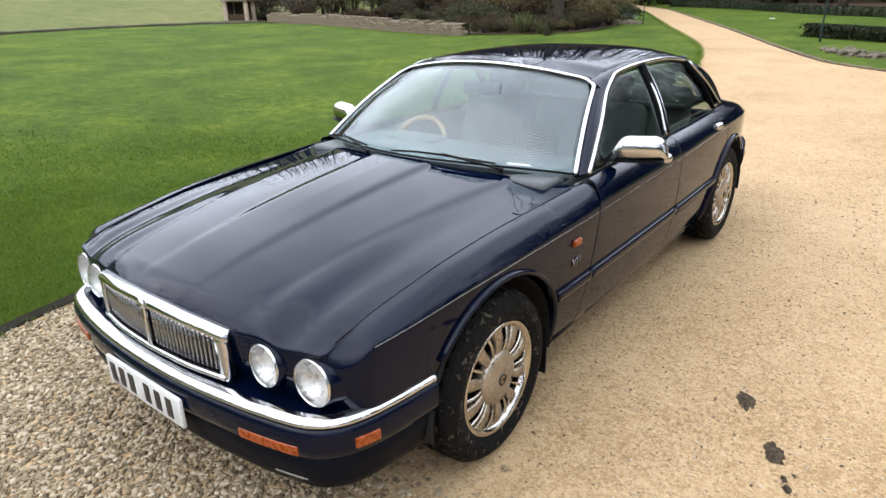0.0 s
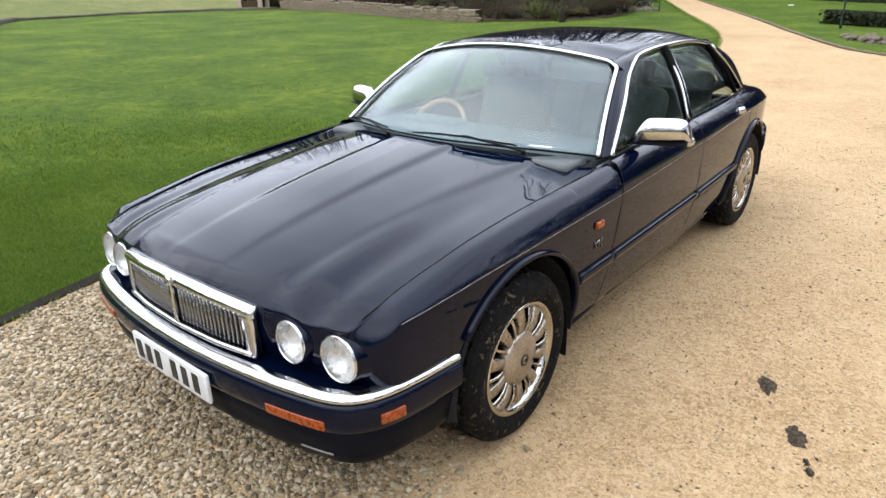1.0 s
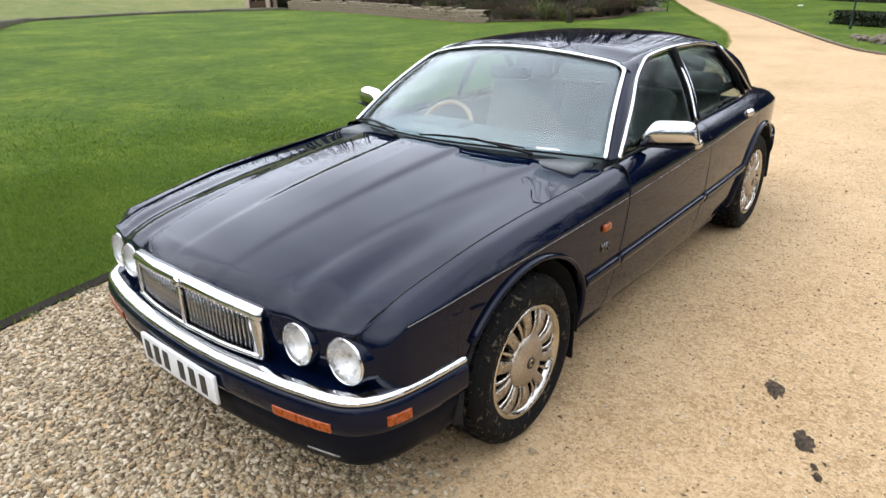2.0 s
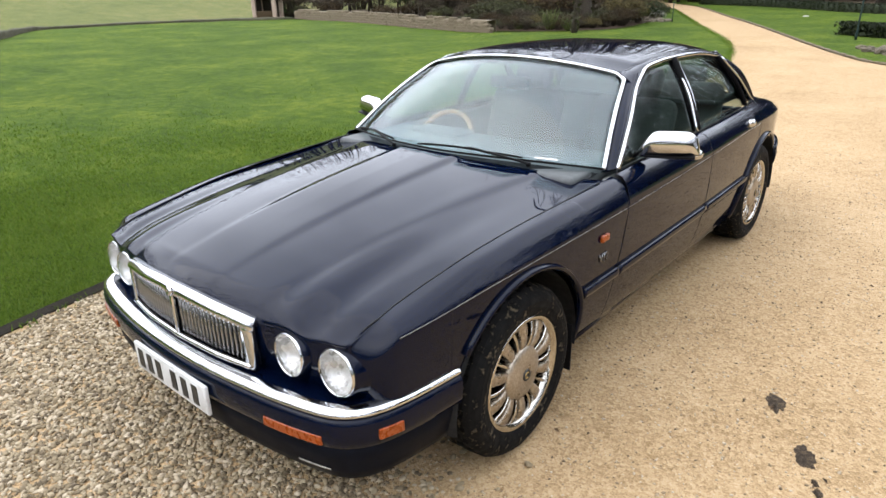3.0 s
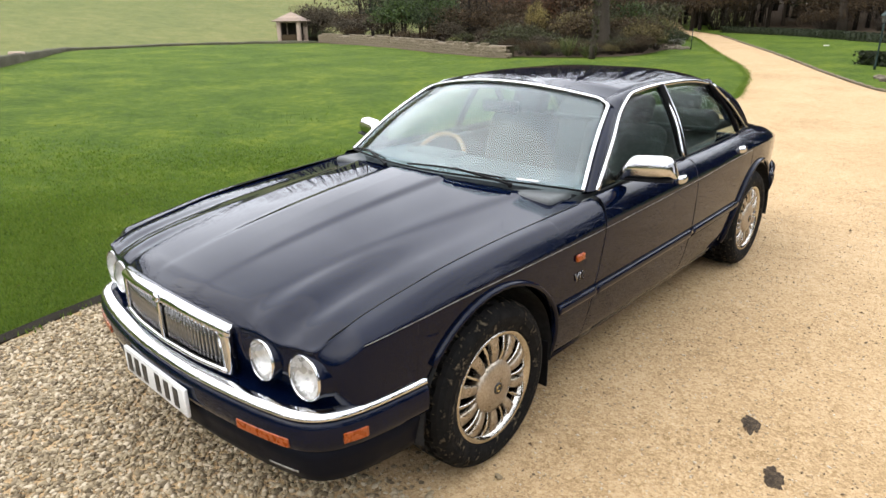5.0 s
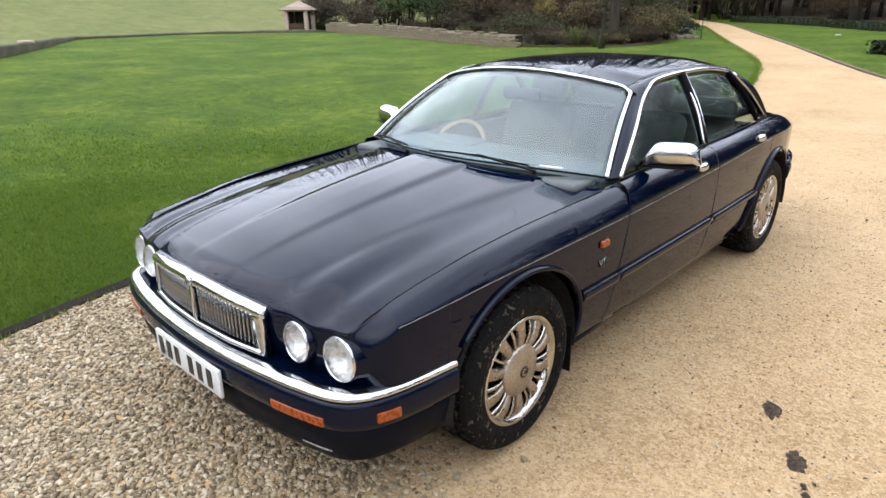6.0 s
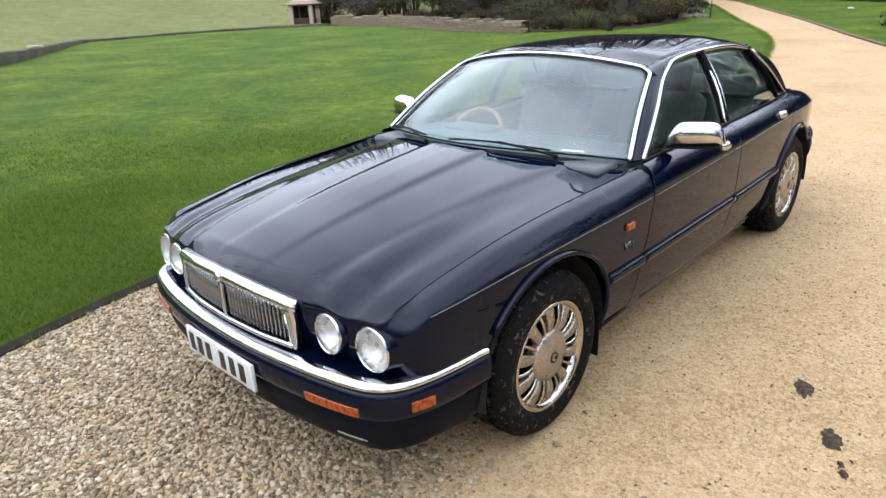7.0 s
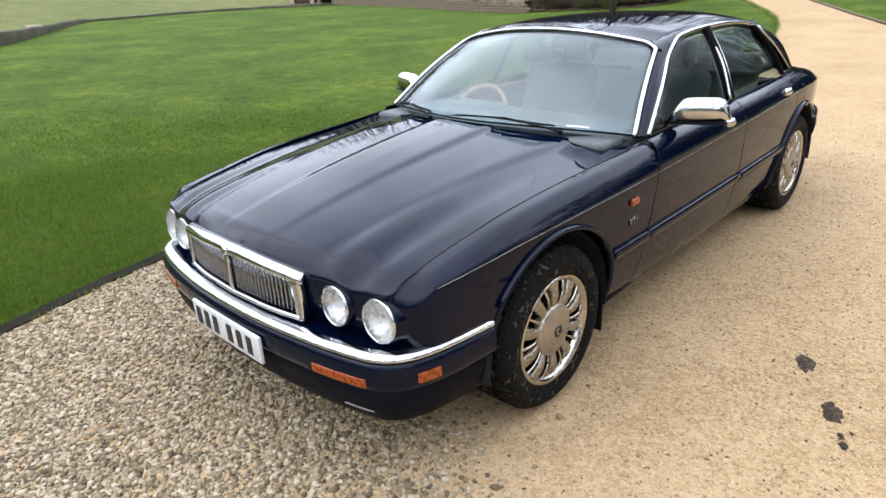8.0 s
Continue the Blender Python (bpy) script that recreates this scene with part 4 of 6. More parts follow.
part("sticker", grid([[screen_point(u, v) + np.array([0, -0.008, 0.01]) for u in (0.66, 0.78)] for v in (0.022, 0.036)]), WHITE, scr)

# cabin
part("cabin_floor", box(0, 1.65, 0.28, 1.62, 2.2, 0.06, 0.02), DASH, car)
part("underbody", joined(box(0, 1.43, 0.28, 1.60, 2.0, 0.18, 0.03), box(0, 1.5, 0.33, 1.15, 4.2, 0.14, 0.05), box(0, -0.55, 0.37, 1.40, 0.30, 0.12, 0.03)), DARK, car)
part("engine_bay", box(0, -0.05, 0.52, 1.12, 1.1, 0.3, 0.05), DARK, car)
part("bulkhead", box(0, 0.66, 0.62, 1.5, 0.06, 0.55, 0.02), DARK, car)
part("dashboard", joined(box(0, 0.92, 0.84, 1.50, 0.46, 0.16, 0.05, 4), box(0, 0.72, 0.90, 1.46, 0.30, 0.05, 0.02)), DASH, car, "dark padded dashboard")
part("binnacle", box(-0.36, 1.03, 0.912, 0.36, 0.16, 0.06, 0.028, 4), DASH, car)


def seat(x, y, bench=False):
    w = 1.24 if bench else 0.52
    s = part("rear_seat" if bench else "front_seat", box(x, y, 0.50, w, 0.52, 0.20, 0.06, 4), LEATHER, car, "grey leather seat with headrest")
    back = moved(box(0, 0, 0.30, w, 0.15, 0.62, 0.07, 5), pose(x, y + 0.26, 0.48, -18))
    part("seat_back", back, LEATHER, s)
    for hx in ((-0.33, 0.33) if bench else (0,)):
        part("headrest", moved(box(hx, 0.02, 0.70 if not bench else 0.64, 0.27, 0.10, 0.17, 0.045, 4), pose(x, y + 0.26, 0.48, -18)), LEATHER, s)
        part("headrest_post", moved(box(hx, 0.02, 0.615 if not bench else 0.58, 0.12, 0.012, 0.10, 0.004), pose(x, y + 0.26, 0.48, -18)), CHROME, s)


seat(-0.37, 1.50)
seat(0.37, 1.50)
seat(0, 2.36, True)
a = np.linspace(0, 2 * np.pi, 41)
wheel_m = pose(-0.42, 1.10, 0.838, 58, 0, 0)
rim = [wheel_m @ Vector((0.195 * math.cos(w), 0.195 * math.sin(w), 0)) for w in a]
steer = part("steering_wheel", tube(rim, 0.015, 0.015, 10), WOOD, car, "wood-rimmed steering wheel")
part("hub_pad", moved(box(0, 0, -0.01, 0.17, 0.15, 0.05, 0.02, 3), wheel_m), LEATHER, steer)
for w in (radians(5), radians(175), radians(250), radians(290)):
    part("spoke", tube([wheel_m @ Vector((0.05 * math.cos(w), 0.05 * math.sin(w), 0)), wheel_m @ Vector((0.19 * math.cos(w), 0.19 * math.sin(w), 0))], 0.014, 0.008, 6), LEATHER, steer)
part("interior_mirror", joined(box(0.0, 1.17, 1.205, 0.25, 0.04, 0.07, 0.02, 3), tube([(0.0, 1.19, 1.22), (0.0, 1.13, 1.30)], 0.012, 0.02, 8)), BLACK, car, "rear-view mirror on a stalk")
for s in (1, -1):
    part("door_lining", box(s * 0.80, 1.7, 0.62, 0.05, 1.95, 0.56, 0.02), LEATHER, car)
part("headlining", grid([[tuple(np.array(roof_point(u * 0.96, v)) - np.array([0, 0, 0.045])) for u in np.linspace(-1, 1, 15)] for v in np.linspace(0.02, 0.98, 15)]), LEATHER, car)

# rear bumper
rear_half = [(0, 4.02), (0.3, 4.00), (0.55, 3.94), (0.66, 3.86), (0.745, 3.70), (0.805, 3.50), (0.850, 3.28)]
rear_plan = spline(list(reversed(rear_half)) + [(-x, y) for x, y in rear_half[1:]], 60)
rb = part("rear_bumper", tube([(x, y, 0.500) for x, y in rear_plan], 0.035, 0.070, 12), BAND, car, "navy rear bumper")
part("chrome_blade", tube([(x * 1.012, y + 0.012, 0.565) for x, y in rear_plan], 0.022, 0.014, 8), PAINT, rb)
for s in (1, -1):
    part("tail_lamp", box(s * 0.36, 3.78, 0.66, 0.20, 0.04, 0.13, 0.015, 3), AMBER, car, "tail lamp")
    part("exhaust_pipe", tube([(s * 0.45, 3.5, 0.25), (s * 0.45, 3.9, 0.25)], 0.03, 0.03, 14), CHROME, car)

# wheels
TR = 0.337
wheel_mesh = {}


def wheel(x, y, side, steer_angle=0.0):
    m = pose(x, y, 0.335, 0, 0, steer_angle + (0 if side > 0 else 180))
    w = new("wheel")
    w.parent = car
    w.matrix_basis = m
    tagged(w, "mud-streaked tyre on a multi-spoke alloy wheel")

    def piece(key, name, make, material, label="", at=None, smooth=True):
        if key not in wheel_mesh:
            wheel_mesh[key] = part(name, make(), material, w, label, smooth)
            ob = wheel_mesh[key]
        else:
            ob = same_mesh(wheel_mesh[key], name, w, Matrix())
            if label:
                tagged(ob, label)
        if at is not None:
            ob.matrix_basis = at
        return ob

    def tyre():
        prof = [(0.015, 0.222), (0.028, 0.232), (0.036, 0.262), (0.036, 0.285), (0.028, 0.305), (0.012, 0.322), (-0.004, 0.331)]
        n = 192
        rows = [[(px, r * math.cos(2 * math.pi * k / n), r * math.sin(2 * math.pi * k / n)) for k in range(n)] for px, r in prof]
        # tread: shoulder blocks, ribs and grooves
        for i, px in enumerate([-0.006, -0.030, -0.034, -0.042, -0.046, -0.082, -0.086, -0.096, -0.100, -0.134, -0.138, -0.148, -0.152, -0.182, -0.188, -0.21]):
            groove = i in (2, 3, 6, 7, 10, 11)
            row = []
            for k in range(n):
                cut = (k + 2 * (i // 4)) % 6 < 2
                r = TR - (0.009 if groove else (0.009 if cut else 0.0)) - 0.5 * ((px + 0.1) ** 2)
                row.append((px, r * math.cos(2 * math.pi * k / n), r * math.sin(2 * math.pi * k / n)))
            rows.append(row)
        for px, r in ((-0.232, 0.30), (-0.235, 0.26), (-0.215, 0.222)):
            rows.append([(px, r * math.cos(2 * math.pi * k / n), r * math.sin(2 * math.pi * k / n)) for k in range(n)])
        return outward(grid(rows, True), (-0.1, 0, 0))

    piece("tyre", "tyre", tyre, RUBBER, "black tyre caked with dry mud", None, False)
    piece("rim", "rim", lambda: lathe([(-0.21, 0.215), (-0.05, 0.195), (0.0, 0.196), (0.014, 0.203), (0.024, 0.212), (0.027, 0.221), (0.022, 0.228), (0.0, 0.226)], 72), BRIGHT_RIM, "polished rim lip")
    piece("dish", "dish", lambda: lathe([(-0.045, 0.20), (-0.05, 0.15), (-0.05, 0.02)], 48), DARK)
    hub = [(-0.02, 0.108), (0.012, 0.107), (0.020, 0.102), (0.026, 0.085), (0.031, 0.05), (0.033, 0.026), (0.033, 0.002)]
    piece("hubcap", "hub_cap", lambda: lathe(hub, 48), DULL_CHROME, "round dusty hub cap")
    piece("badge", "hub_badge", lambda: lathe([(0.031, 0.024), (0.037, 0.023), (0.038, 0.017), (0.035, 0.0165), (0.035, 0.002)], 28), INK, "dark hub emblem")
    piece("badge_ring", "hub_badge_ring", lambda: tube([(0.0362, 0.011 * math.cos(q), 0.012 * math.sin(q)) for q in np.linspace(0.5, 5.2, 18)], 0.0022, 0.0022, 6), GOLD)

    def spoke(width_in, width_out, depth):
        rows = []
        for s in np.linspace(0, 1, 6):
            r = 0.100 + 0.104 * s
            hw = width_in + (width_out - width_in) * s
            xo = 0.014 + 0.010 * math.sin(math.pi * s) - 0.002 * s
            rows.append([(xo - depth, -hw, r), (xo - 0.005, -hw, r), (xo, -hw * 0.78, r), (xo, hw * 0.78, r), (xo - 0.005, hw, r), (xo - depth, hw, r)])
        return outward(grid(rows, True), (0, 0, 0.15))

    for k in range(20):
        wide = k % 2 == 0
        at = Matrix.Rotation(2 * math.pi * k / 20, 4, "X")
        piece("wide" if wide else "thin", "spoke", (lambda: spoke(0.0145, 0.027, 0.04)) if wide else (lambda: spoke(0.0045, 0.007, 0.04)), DULL_CHROME if wide else BRIGHT_RIM, "", at)
    return w


wheel(0.868, 0.0, 1)
wheel(0.855, WB, 1)
wheel(-0.868, 0.0, -1)
wheel(-0.855, WB, -1)


# ---- the grounds ----
def relu(v):
    return max(0.0, v)


def height(x, y):
    """Level round the car, rising gently beyond it, with a hill at the left and under the woods."""
    d = math.hypot(x - 2, y + 1.7)
    return 0.5 * (1 - math.exp(-((relu(d - 7) / 14) ** 1.5))) + 0.012 * relu(d - 20) + 0.13 * relu(-x - 33) + 0.20 * relu(-x - 62) + 0.10 * relu(y - 46)


def strip_sheet(name, left, right, lift, material, label, n=120, across=30, kind="structure", rough=0.0):
    a, b = spline(left, n), spline(right, n)
    rows = []
    for p, q in zip(a, b):
        row = []
        for s in np.linspace(0, 1, across):
            x, y = p + (q - p) * s
            row.append((x, y, height(x, y) + lift + rough * noise.noise((x * 0.6, y * 0.6, 0))))
        rows.append(row)
    return tagged(part(name, outward(grid(rows), (0, 0, -500)), material), label, name.replace("_", " "), kind=kind)


rows = []
reach = sorted([s * v for v in (*range(1, 46), 48, 52, 56, 62, 68, 75, 85, 95, 130, 200, 330, 600, 1200) for s in (1, -1)] + [0])
for y in reach:
    rows.append([(x, y, height(x, y) - 0.08 if abs(x) < 120 and abs(y) < 120 else min(height(x, y), 30) - 0.05) for x in reach])
tagged(part("ground", outward(grid(rows), (0, 0, -5000)), MEADOW), "rough green and straw meadow rising to the horizon", "ground", kind="structure")

LEFT = [(-0.23, -6.35), (-1.03, -3.19), (-1.73, -1.12), (-1.93, -0.40), (-2.12, 0.54), (-2.60, 4.21), (-2.35, 7.4), (-2.09, 9.9), (-2.2, 11.9), (-2.62, 13.5), (-3.1, 15.2), (-4.2, 18.0), (-7.1, 23.7), (-12.4, 34.8), (-20.79, 49.27), (-31.93, 68.11)]
RIGHT = [(11.84, -8.71), (11.84, -3.71), (11.84, 0.29), (10.84, 3.29), (8.42, 5.52), (5.99, 8.60), (3.69, 11.2), (2.00, 12.5), (0.14, 13.85), (-0.79, 15.2), (-1.78, 17.1), (-3.15, 19.8), (-5.09, 23.6), (-7.83, 28.9), (-11.9, 37.2), (-19.0, 48.4), (-29.66, 67.11)]
strip_sheet("drive", LEFT, RIGHT, 0.0, SAND, "sandy gravel drive curving away between lawns", 200, 40)
FAR_EDGE = [(-10.02, -13.85), (-13.44, -5.65), (-19.41, 2.21), (-24.16, 5.75), (-28.61, 8.51), (-28.99, 10.86), (-29.01, 13.50), (-28.06, 16.25), (-25.59, 19.3), (-20.74, 18.6), (-15.30, 17.1), (-11.6, 16.6), (-10.2, 16.95), (-8.75, 18.4), (-8.62, 22.4), (-9.66, 26.49), (-13.32, 35.54)]
near_left = LEFT[:14]
strip_sheet("lawn", near_left, FAR_EDGE, 0.02, LAWN, "mown green lawn with darker mossy patches", 180, 90, rough=0.02)
strip_sheet("lawn", [(2.06, 12.6), (0.22, 13.92), (-0.70, 15.26), (-1.69, 17.15), (-3.06, 19.84), (-5.0, 23.65), (-7.74, 28.94), (-11.8, 37.24), (-18.9, 48.44)], [(12.12, 18.07), (9.23, 24.07), (5.42, 28.10), (0.53, 29.55), (-4.53, 33.97), (-11.98, 42.15), (-19.78, 52.69)], 0.02, LAWN, "mown green lawn beyond the drive", 80, 24, rough=0.02)
strip_sheet("woodland_floor", [(30.36, 29.79), (9.34, 29.56), (0.56, 31.02), (-4.50, 35.49), (-10.87, 43.08), (-15.32, 52.50), (-20.94, 61.89)], [(60.92, 59.23), (41.02, 74.62), (16.56, 84.90), (1.53, 95.68), (-14.57, 101.20), (-25.52, 101.27), (-36.54, 101.23)], 0.05, LITTER, "brown leaf litter under the trees", 50, 20)
strip_sheet("planting_bed", [(-25.59, 19.06), (-21.51, 19.98), (-15.27, 17.92), (-11.90, 17.41), (-9.80, 18.30), (-8.52, 19.68), (-8.67, 22.56), (-9.76, 26.45), (-13.44, 35.59)], [(-32.72, 26.92), (-30.47, 33.62), (-28.18, 38.08), (-25.92, 40.34), (-24.78, 41.45), (-23.65, 42.57), (-21.96, 42.66), (-20.83, 43.69), (-19.75, 44.84)], 0.05, LITTER, "dark planted bed behind the wall", 50, 16)

edge = spline(near_left, 150)
inner = [(x - 0.0, y, height(x, y) + 0.012) for x, y in edge if y < 7]
tagged(part("lawn_edging", tube(inner, 0.022, 0.035, 4), TIMBER, None, "", False), "dark weathered timber edging along the lawn", "edging", kind="structure")
far_edge_path = spline(FAR_EDGE[1:9], 70)
bank_rows = [[(x, y, height(x, y) - 0.05), (x + 0.05, y, height(x, y) + 0.10 + 0.045 * relu(9 - y) + 0.06 * noise.noise((x, y, 3))), (x - 0.5, y, height(x, y) + 0.13 + 0.045 * relu(9 - y) + 0.06 * noise.noise((x, y, 5))), (x - 1.2, y, height(x, y) - 0.02)] for x, y in far_edge_path]
tagged(part("bank", grid(bank_rows), BANK), "low mossy grey bank at the lawn's far edge", "bank", kind="structure")

edge_stone = part("stone_block", box(0, 0, 0.09, 0.5, 0.3, 0.2, 0.03, 2), PLASTER)
edge_stone.matrix_basis = pose(-24.04, 5.29, height(-24.04, 5.29) + 0.14, 0, 0, 20)
tagged(edge_stone, "pale squared stone lying on the lawn's bank", "stone")
lawn_stone = part("stone_block", box(0, 0, 0.02, 0.20, 0.12, 0.05, 0.018, 2), BLOSSOM)
lawn_stone.matrix_basis = pose(-4.26, 27.71, height(-4.26, 27.71) + 0.02, 0, 0, 15)
tagged(lawn_stone, "small white stone lying on the far lawn", "stone")
rng = np.random.default_rng(7)


def inside_left(x, y):
    """How far a place lies on the drive's side of the lawn edge."""
    e = edge[np.argmin(np.abs(edge[:, 1] - y))]
    return x - e[0]


# loose stones: low, uneven pebbles lying on the drive
def pebbles(name, xs, ys, sizes, label, material, coarse=False):
    g = (1 + 5**0.5) / 2
    base = np.array([(-1, g, 0), (1, g, 0), (-1, -g, 0), (1, -g, 0), (0, -1, g), (0, 1, g), (0, -1, -g), (0, 1, -g), (g, 0, -1), (g, 0, 1), (-g, 0, -1), (-g, 0, 1)]) / 1.9
    tri = np.array([(0, 11, 5), (0, 5, 1), (0, 1, 7), (0, 7, 10), (0, 10, 11), (1, 5, 9), (5, 11, 4), (11, 10, 2), (10, 7, 6), (7, 1, 8), (3, 9, 4), (3, 4, 2), (3, 2, 6), (3, 6, 8), (3, 8, 9), (4, 9, 5), (2, 4, 11), (6, 2, 10), (8, 6, 7), (9, 8, 1)])
    if coarse:
        base = np.array([(1, 0, 0), (0, 1, 0), (-1, 0, 0), (0, -1, 0), (0, 0, 1), (0, 0, -1)], float)
        tri = np.array([(0, 1, 4), (1, 2, 4), (2, 3, 4), (3, 0, 4), (1, 0, 5), (2, 1, 5), (3, 2, 5), (0, 3, 5)])
    n, nv = len(xs), len(base)
    v = base[None] * (1 + 0.5 * (rng.random((n, nv, 1)) - 0.5)) * sizes[:, None, None] * rng.uniform(0.65, 1.35, (n, 1, 3)) * np.array([1.15, 0.9, 0.6])
    a, tl = rng.uniform(0, 6.28, n), rng.normal(0, 0.3, n)
    c, s = np.cos(a), np.sin(a)
    v[..., 2] += v[..., 0] * np.sin(tl)[:, None]
    x = v[..., 0] * c[:, None] - v[..., 1] * s[:, None] + xs[:, None]
    y = v[..., 0] * s[:, None] + v[..., 1] * c[:, None] + ys[:, None]
    z = v[..., 2] + 0.25 * sizes[:, None] + np.array([height(a, b) for a, b in zip(xs, ys)])[:, None]
    verts = np.stack([x, y, z], -1).reshape(-1, 3)
    faces = (tri[None] + nv * np.arange(n)[:, None, None]).reshape(-1, 3)
    me = bpy.data.meshes.new(name)
    me.vertices.add(len(verts))
    me.vertices.foreach_set("co", verts.astype(np.float32).ravel())
    me.loops.add(3 * len(faces))
    me.loops.foreach_set("vertex_index", faces.astype(np.int32).ravel())
    me.polygons.add(len(faces))
    me.polygons.foreach_set("loop_start", np.arange(0, 3 * len(faces), 3, dtype=np.int32))
    me.update(calc_edges=True)
    ob = new(name, finish(me, material, True))
    return tagged(ob, label, "gravel", kind="stuff")


def scatter(n, x0, x1, y0, y1, keep):
    x, y = rng.uniform(x0, x1, n), rng.uniform(y0, y1, n)
    k = np.array([keep(a, b) for a, b in zip(x, y)])
    return x[k], y[k]


def loose(x, y):
    """Loose gravel lies thick by the lawn and in front of the car, thin on the trodden sand."""
    d = inside_left(x, y)
    if d < 0.03:
        return False
    thickness = 1.0 / (1 + math.exp((x - 0.66 + 1.1 * max(-0.1, y + 0.66)) / 0.15 + 1.5 * noise.noise((x * 1.7, y * 1.7, 0.5))))
    return x < 1.4 - 0.8 * min(0.0, y + 2.4) and rng.random() < thickness * min(1.0, max(0.0, (y + 5.0) / 1.8))


x, y = scatter(92000, -2.4, 1.5, -2.6, 0.6, loose)
pebbles("gravel", x, y, 0.005 + 0.0095 * rng.random(len(x)) ** 1.6, "loose cream and grey gravel stones", STONES)
x, y = scatter(140000, -2.6, 2.4, -5.0, 7.0, lambda a, b: not -2.6 < b < 0.6 and loose(a, b))
pebbles("gravel", x, y, 0.007 + 0.011 * rng.random(len(x)) ** 1.6, "loose cream and grey gravel stones", STONES, True)
x, y = scatter(105000, -2.2, 4.2, -1.6, 6.0, lambda a, b: inside_left(a, b) > 0.04 and rng.random() < 0.95 - 0.11 * max(b, 0))
pebbles("gravel", x, y, 0.0018 + 0.0056 * rng.random(len(x)) ** 4, "fine grit on the trodden sandy drive", GRIT, True)

x, y = rng.normal(2.5, 0.55, 5000), rng.normal(5.6, 1.2, 5000)
pebbles("gravel", x, y, 0.003 + 0.007 * rng.random(len(x)) ** 2, "loose pale gravel on the open drive", GRIT, True)

# grass blades on the near lawn
n = 420000
d = rng.exponential(2.6, n)
yy = -3.2 + np.where(rng.random(n) < 0.9, rng.exponential(5.0, n), -rng.exponential(1.5, n))
ex = np.interp(yy, edge[:, 1], edge[:, 0])
xx = ex - 0.01 - d
near = rng.random(n) < np.exp(-((xx + 2.2) ** 2 + (yy + 0.5) ** 2) / 20)
xx, yy, n = xx[near], yy[near], int(near.sum())
d = d[near]
# a ragged fringe where the lawn runs out along the drive
k = 16000
at = np.array([edge[i] for i in rng.integers(0, len(edge) - 1, k)])
xx, yy, d, n = np.r_[xx, at[:, 0] + rng.normal(-0.03, 0.05, k)], np.r_[yy, at[:, 1] + rng.uniform(-0.2, 0.2, k)], np.r_[d, np.full(k, 1.5)], n + k
hh, ww, aa, ll = rng.uniform(0.014, 0.036, n), rng.uniform(0.003, 0.006, n) * (1 + d / 6), rng.uniform(0, 6.28, n), rng.uniform(0.3, 1.2, n)
zz = np.array([height(a, b) for a, b in zip(xx, yy)]) + 0.015
dx, dy = np.cos(aa), np.sin(aa)
p0 = np.stack([xx - ww * dy, yy + ww * dx, zz], 1)
p1 = np.stack([xx + ww * dy, yy - ww * dx, zz], 1)
p2 = np.stack([xx + hh * ll * dx, yy + hh * ll * dy, zz + hh], 1)
me = bpy.data.meshes.new("grass")
me.from_pydata(np.stack([p0, p1, p2], 1).reshape(-1, 3).tolist(), [], np.arange(3 * n).reshape(-1, 3).tolist())
tagged(new("grass", finish(me, BLADE, False)), "short green grass blades on the lawn", "grass", kind="stuff")

# dark stains and dead leaves on the drive
def stain(x, y, r, seed):
    """A crumbly, jagged clod, longer than wide."""
    rows = []
    for k in np.linspace(0, 1, 7):
        row = []
        for a in np.linspace(0, 2 * np.pi, 40, endpoint=False):
            e = 1 + 0.45 * noise.noise((math.cos(a) * 2.2, math.sin(a) * 2.2, seed)) + 0.25 * noise.noise((math.cos(a) * 7, math.sin(a) * 7, seed))
            px, py = r * k * e * 0.8 * math.cos(a), r * k * e * 1.45 * math.sin(a)
            row.append((px, py, 0.0015 + (0.010 * (1 - k**3)) * (0.6 + 0.6 * noise.noise((px * 90, py * 90, seed)))))
        rows.append(row)
    o = part("ground_stain", outward(grid(rows, True), (0, 0, -1)), OIL)
    o.matrix_basis = pose(x, y, 0, 0, 0, 22)
    tagged(o, "dark crumbly clod of wet earth on the sandy drive", "stain")


for i, (x, y, r) in enumerate(((1.573, 0.916, 0.046), (1.748, 0.62, 0.046), (1.83, 0.44, 0.018), (1.81, 0.49, 0.014))):
    stain(x, y, r, i * 3.1)
lv, lf = [], []
for k in range(170):
    x, y = rng.uniform(0.9, 4.5), rng.uniform(-0.8, 9.0)
    if k > 95:
        x, y = 0.95 + abs(rng.normal(0, 0.5)), rng.uniform(0.2, 4.2)
    if k < 25:
        x, y = rng.uniform(-4.5, -2.3), rng.uniform(-1.5, 3)
    s, a = rng.uniform(0.008, 0.019) * (1 if k < 95 else 0.5), rng.uniform(0, 6.28)
    o = len(lv)
    for u, w, z in ((-1, 0, 0.004), (-0.2, 0.55, 0.012), (1.1, 0, 0.005), (-0.1, -0.5, 0.009)):
        lv.append((x + s * (u * math.cos(a) - w * math.sin(a)), y + s * (u * math.sin(a) + w * math.cos(a)), z + height(x, y) + (0.04 if k < 25 else 0)))
    lf.append((o, o + 1, o + 2, o + 3))
tagged(part("dead_leaves", (lv, lf), DEAD, None, "", False), "scattered brown dead leaves", "leaves", kind="stuff")


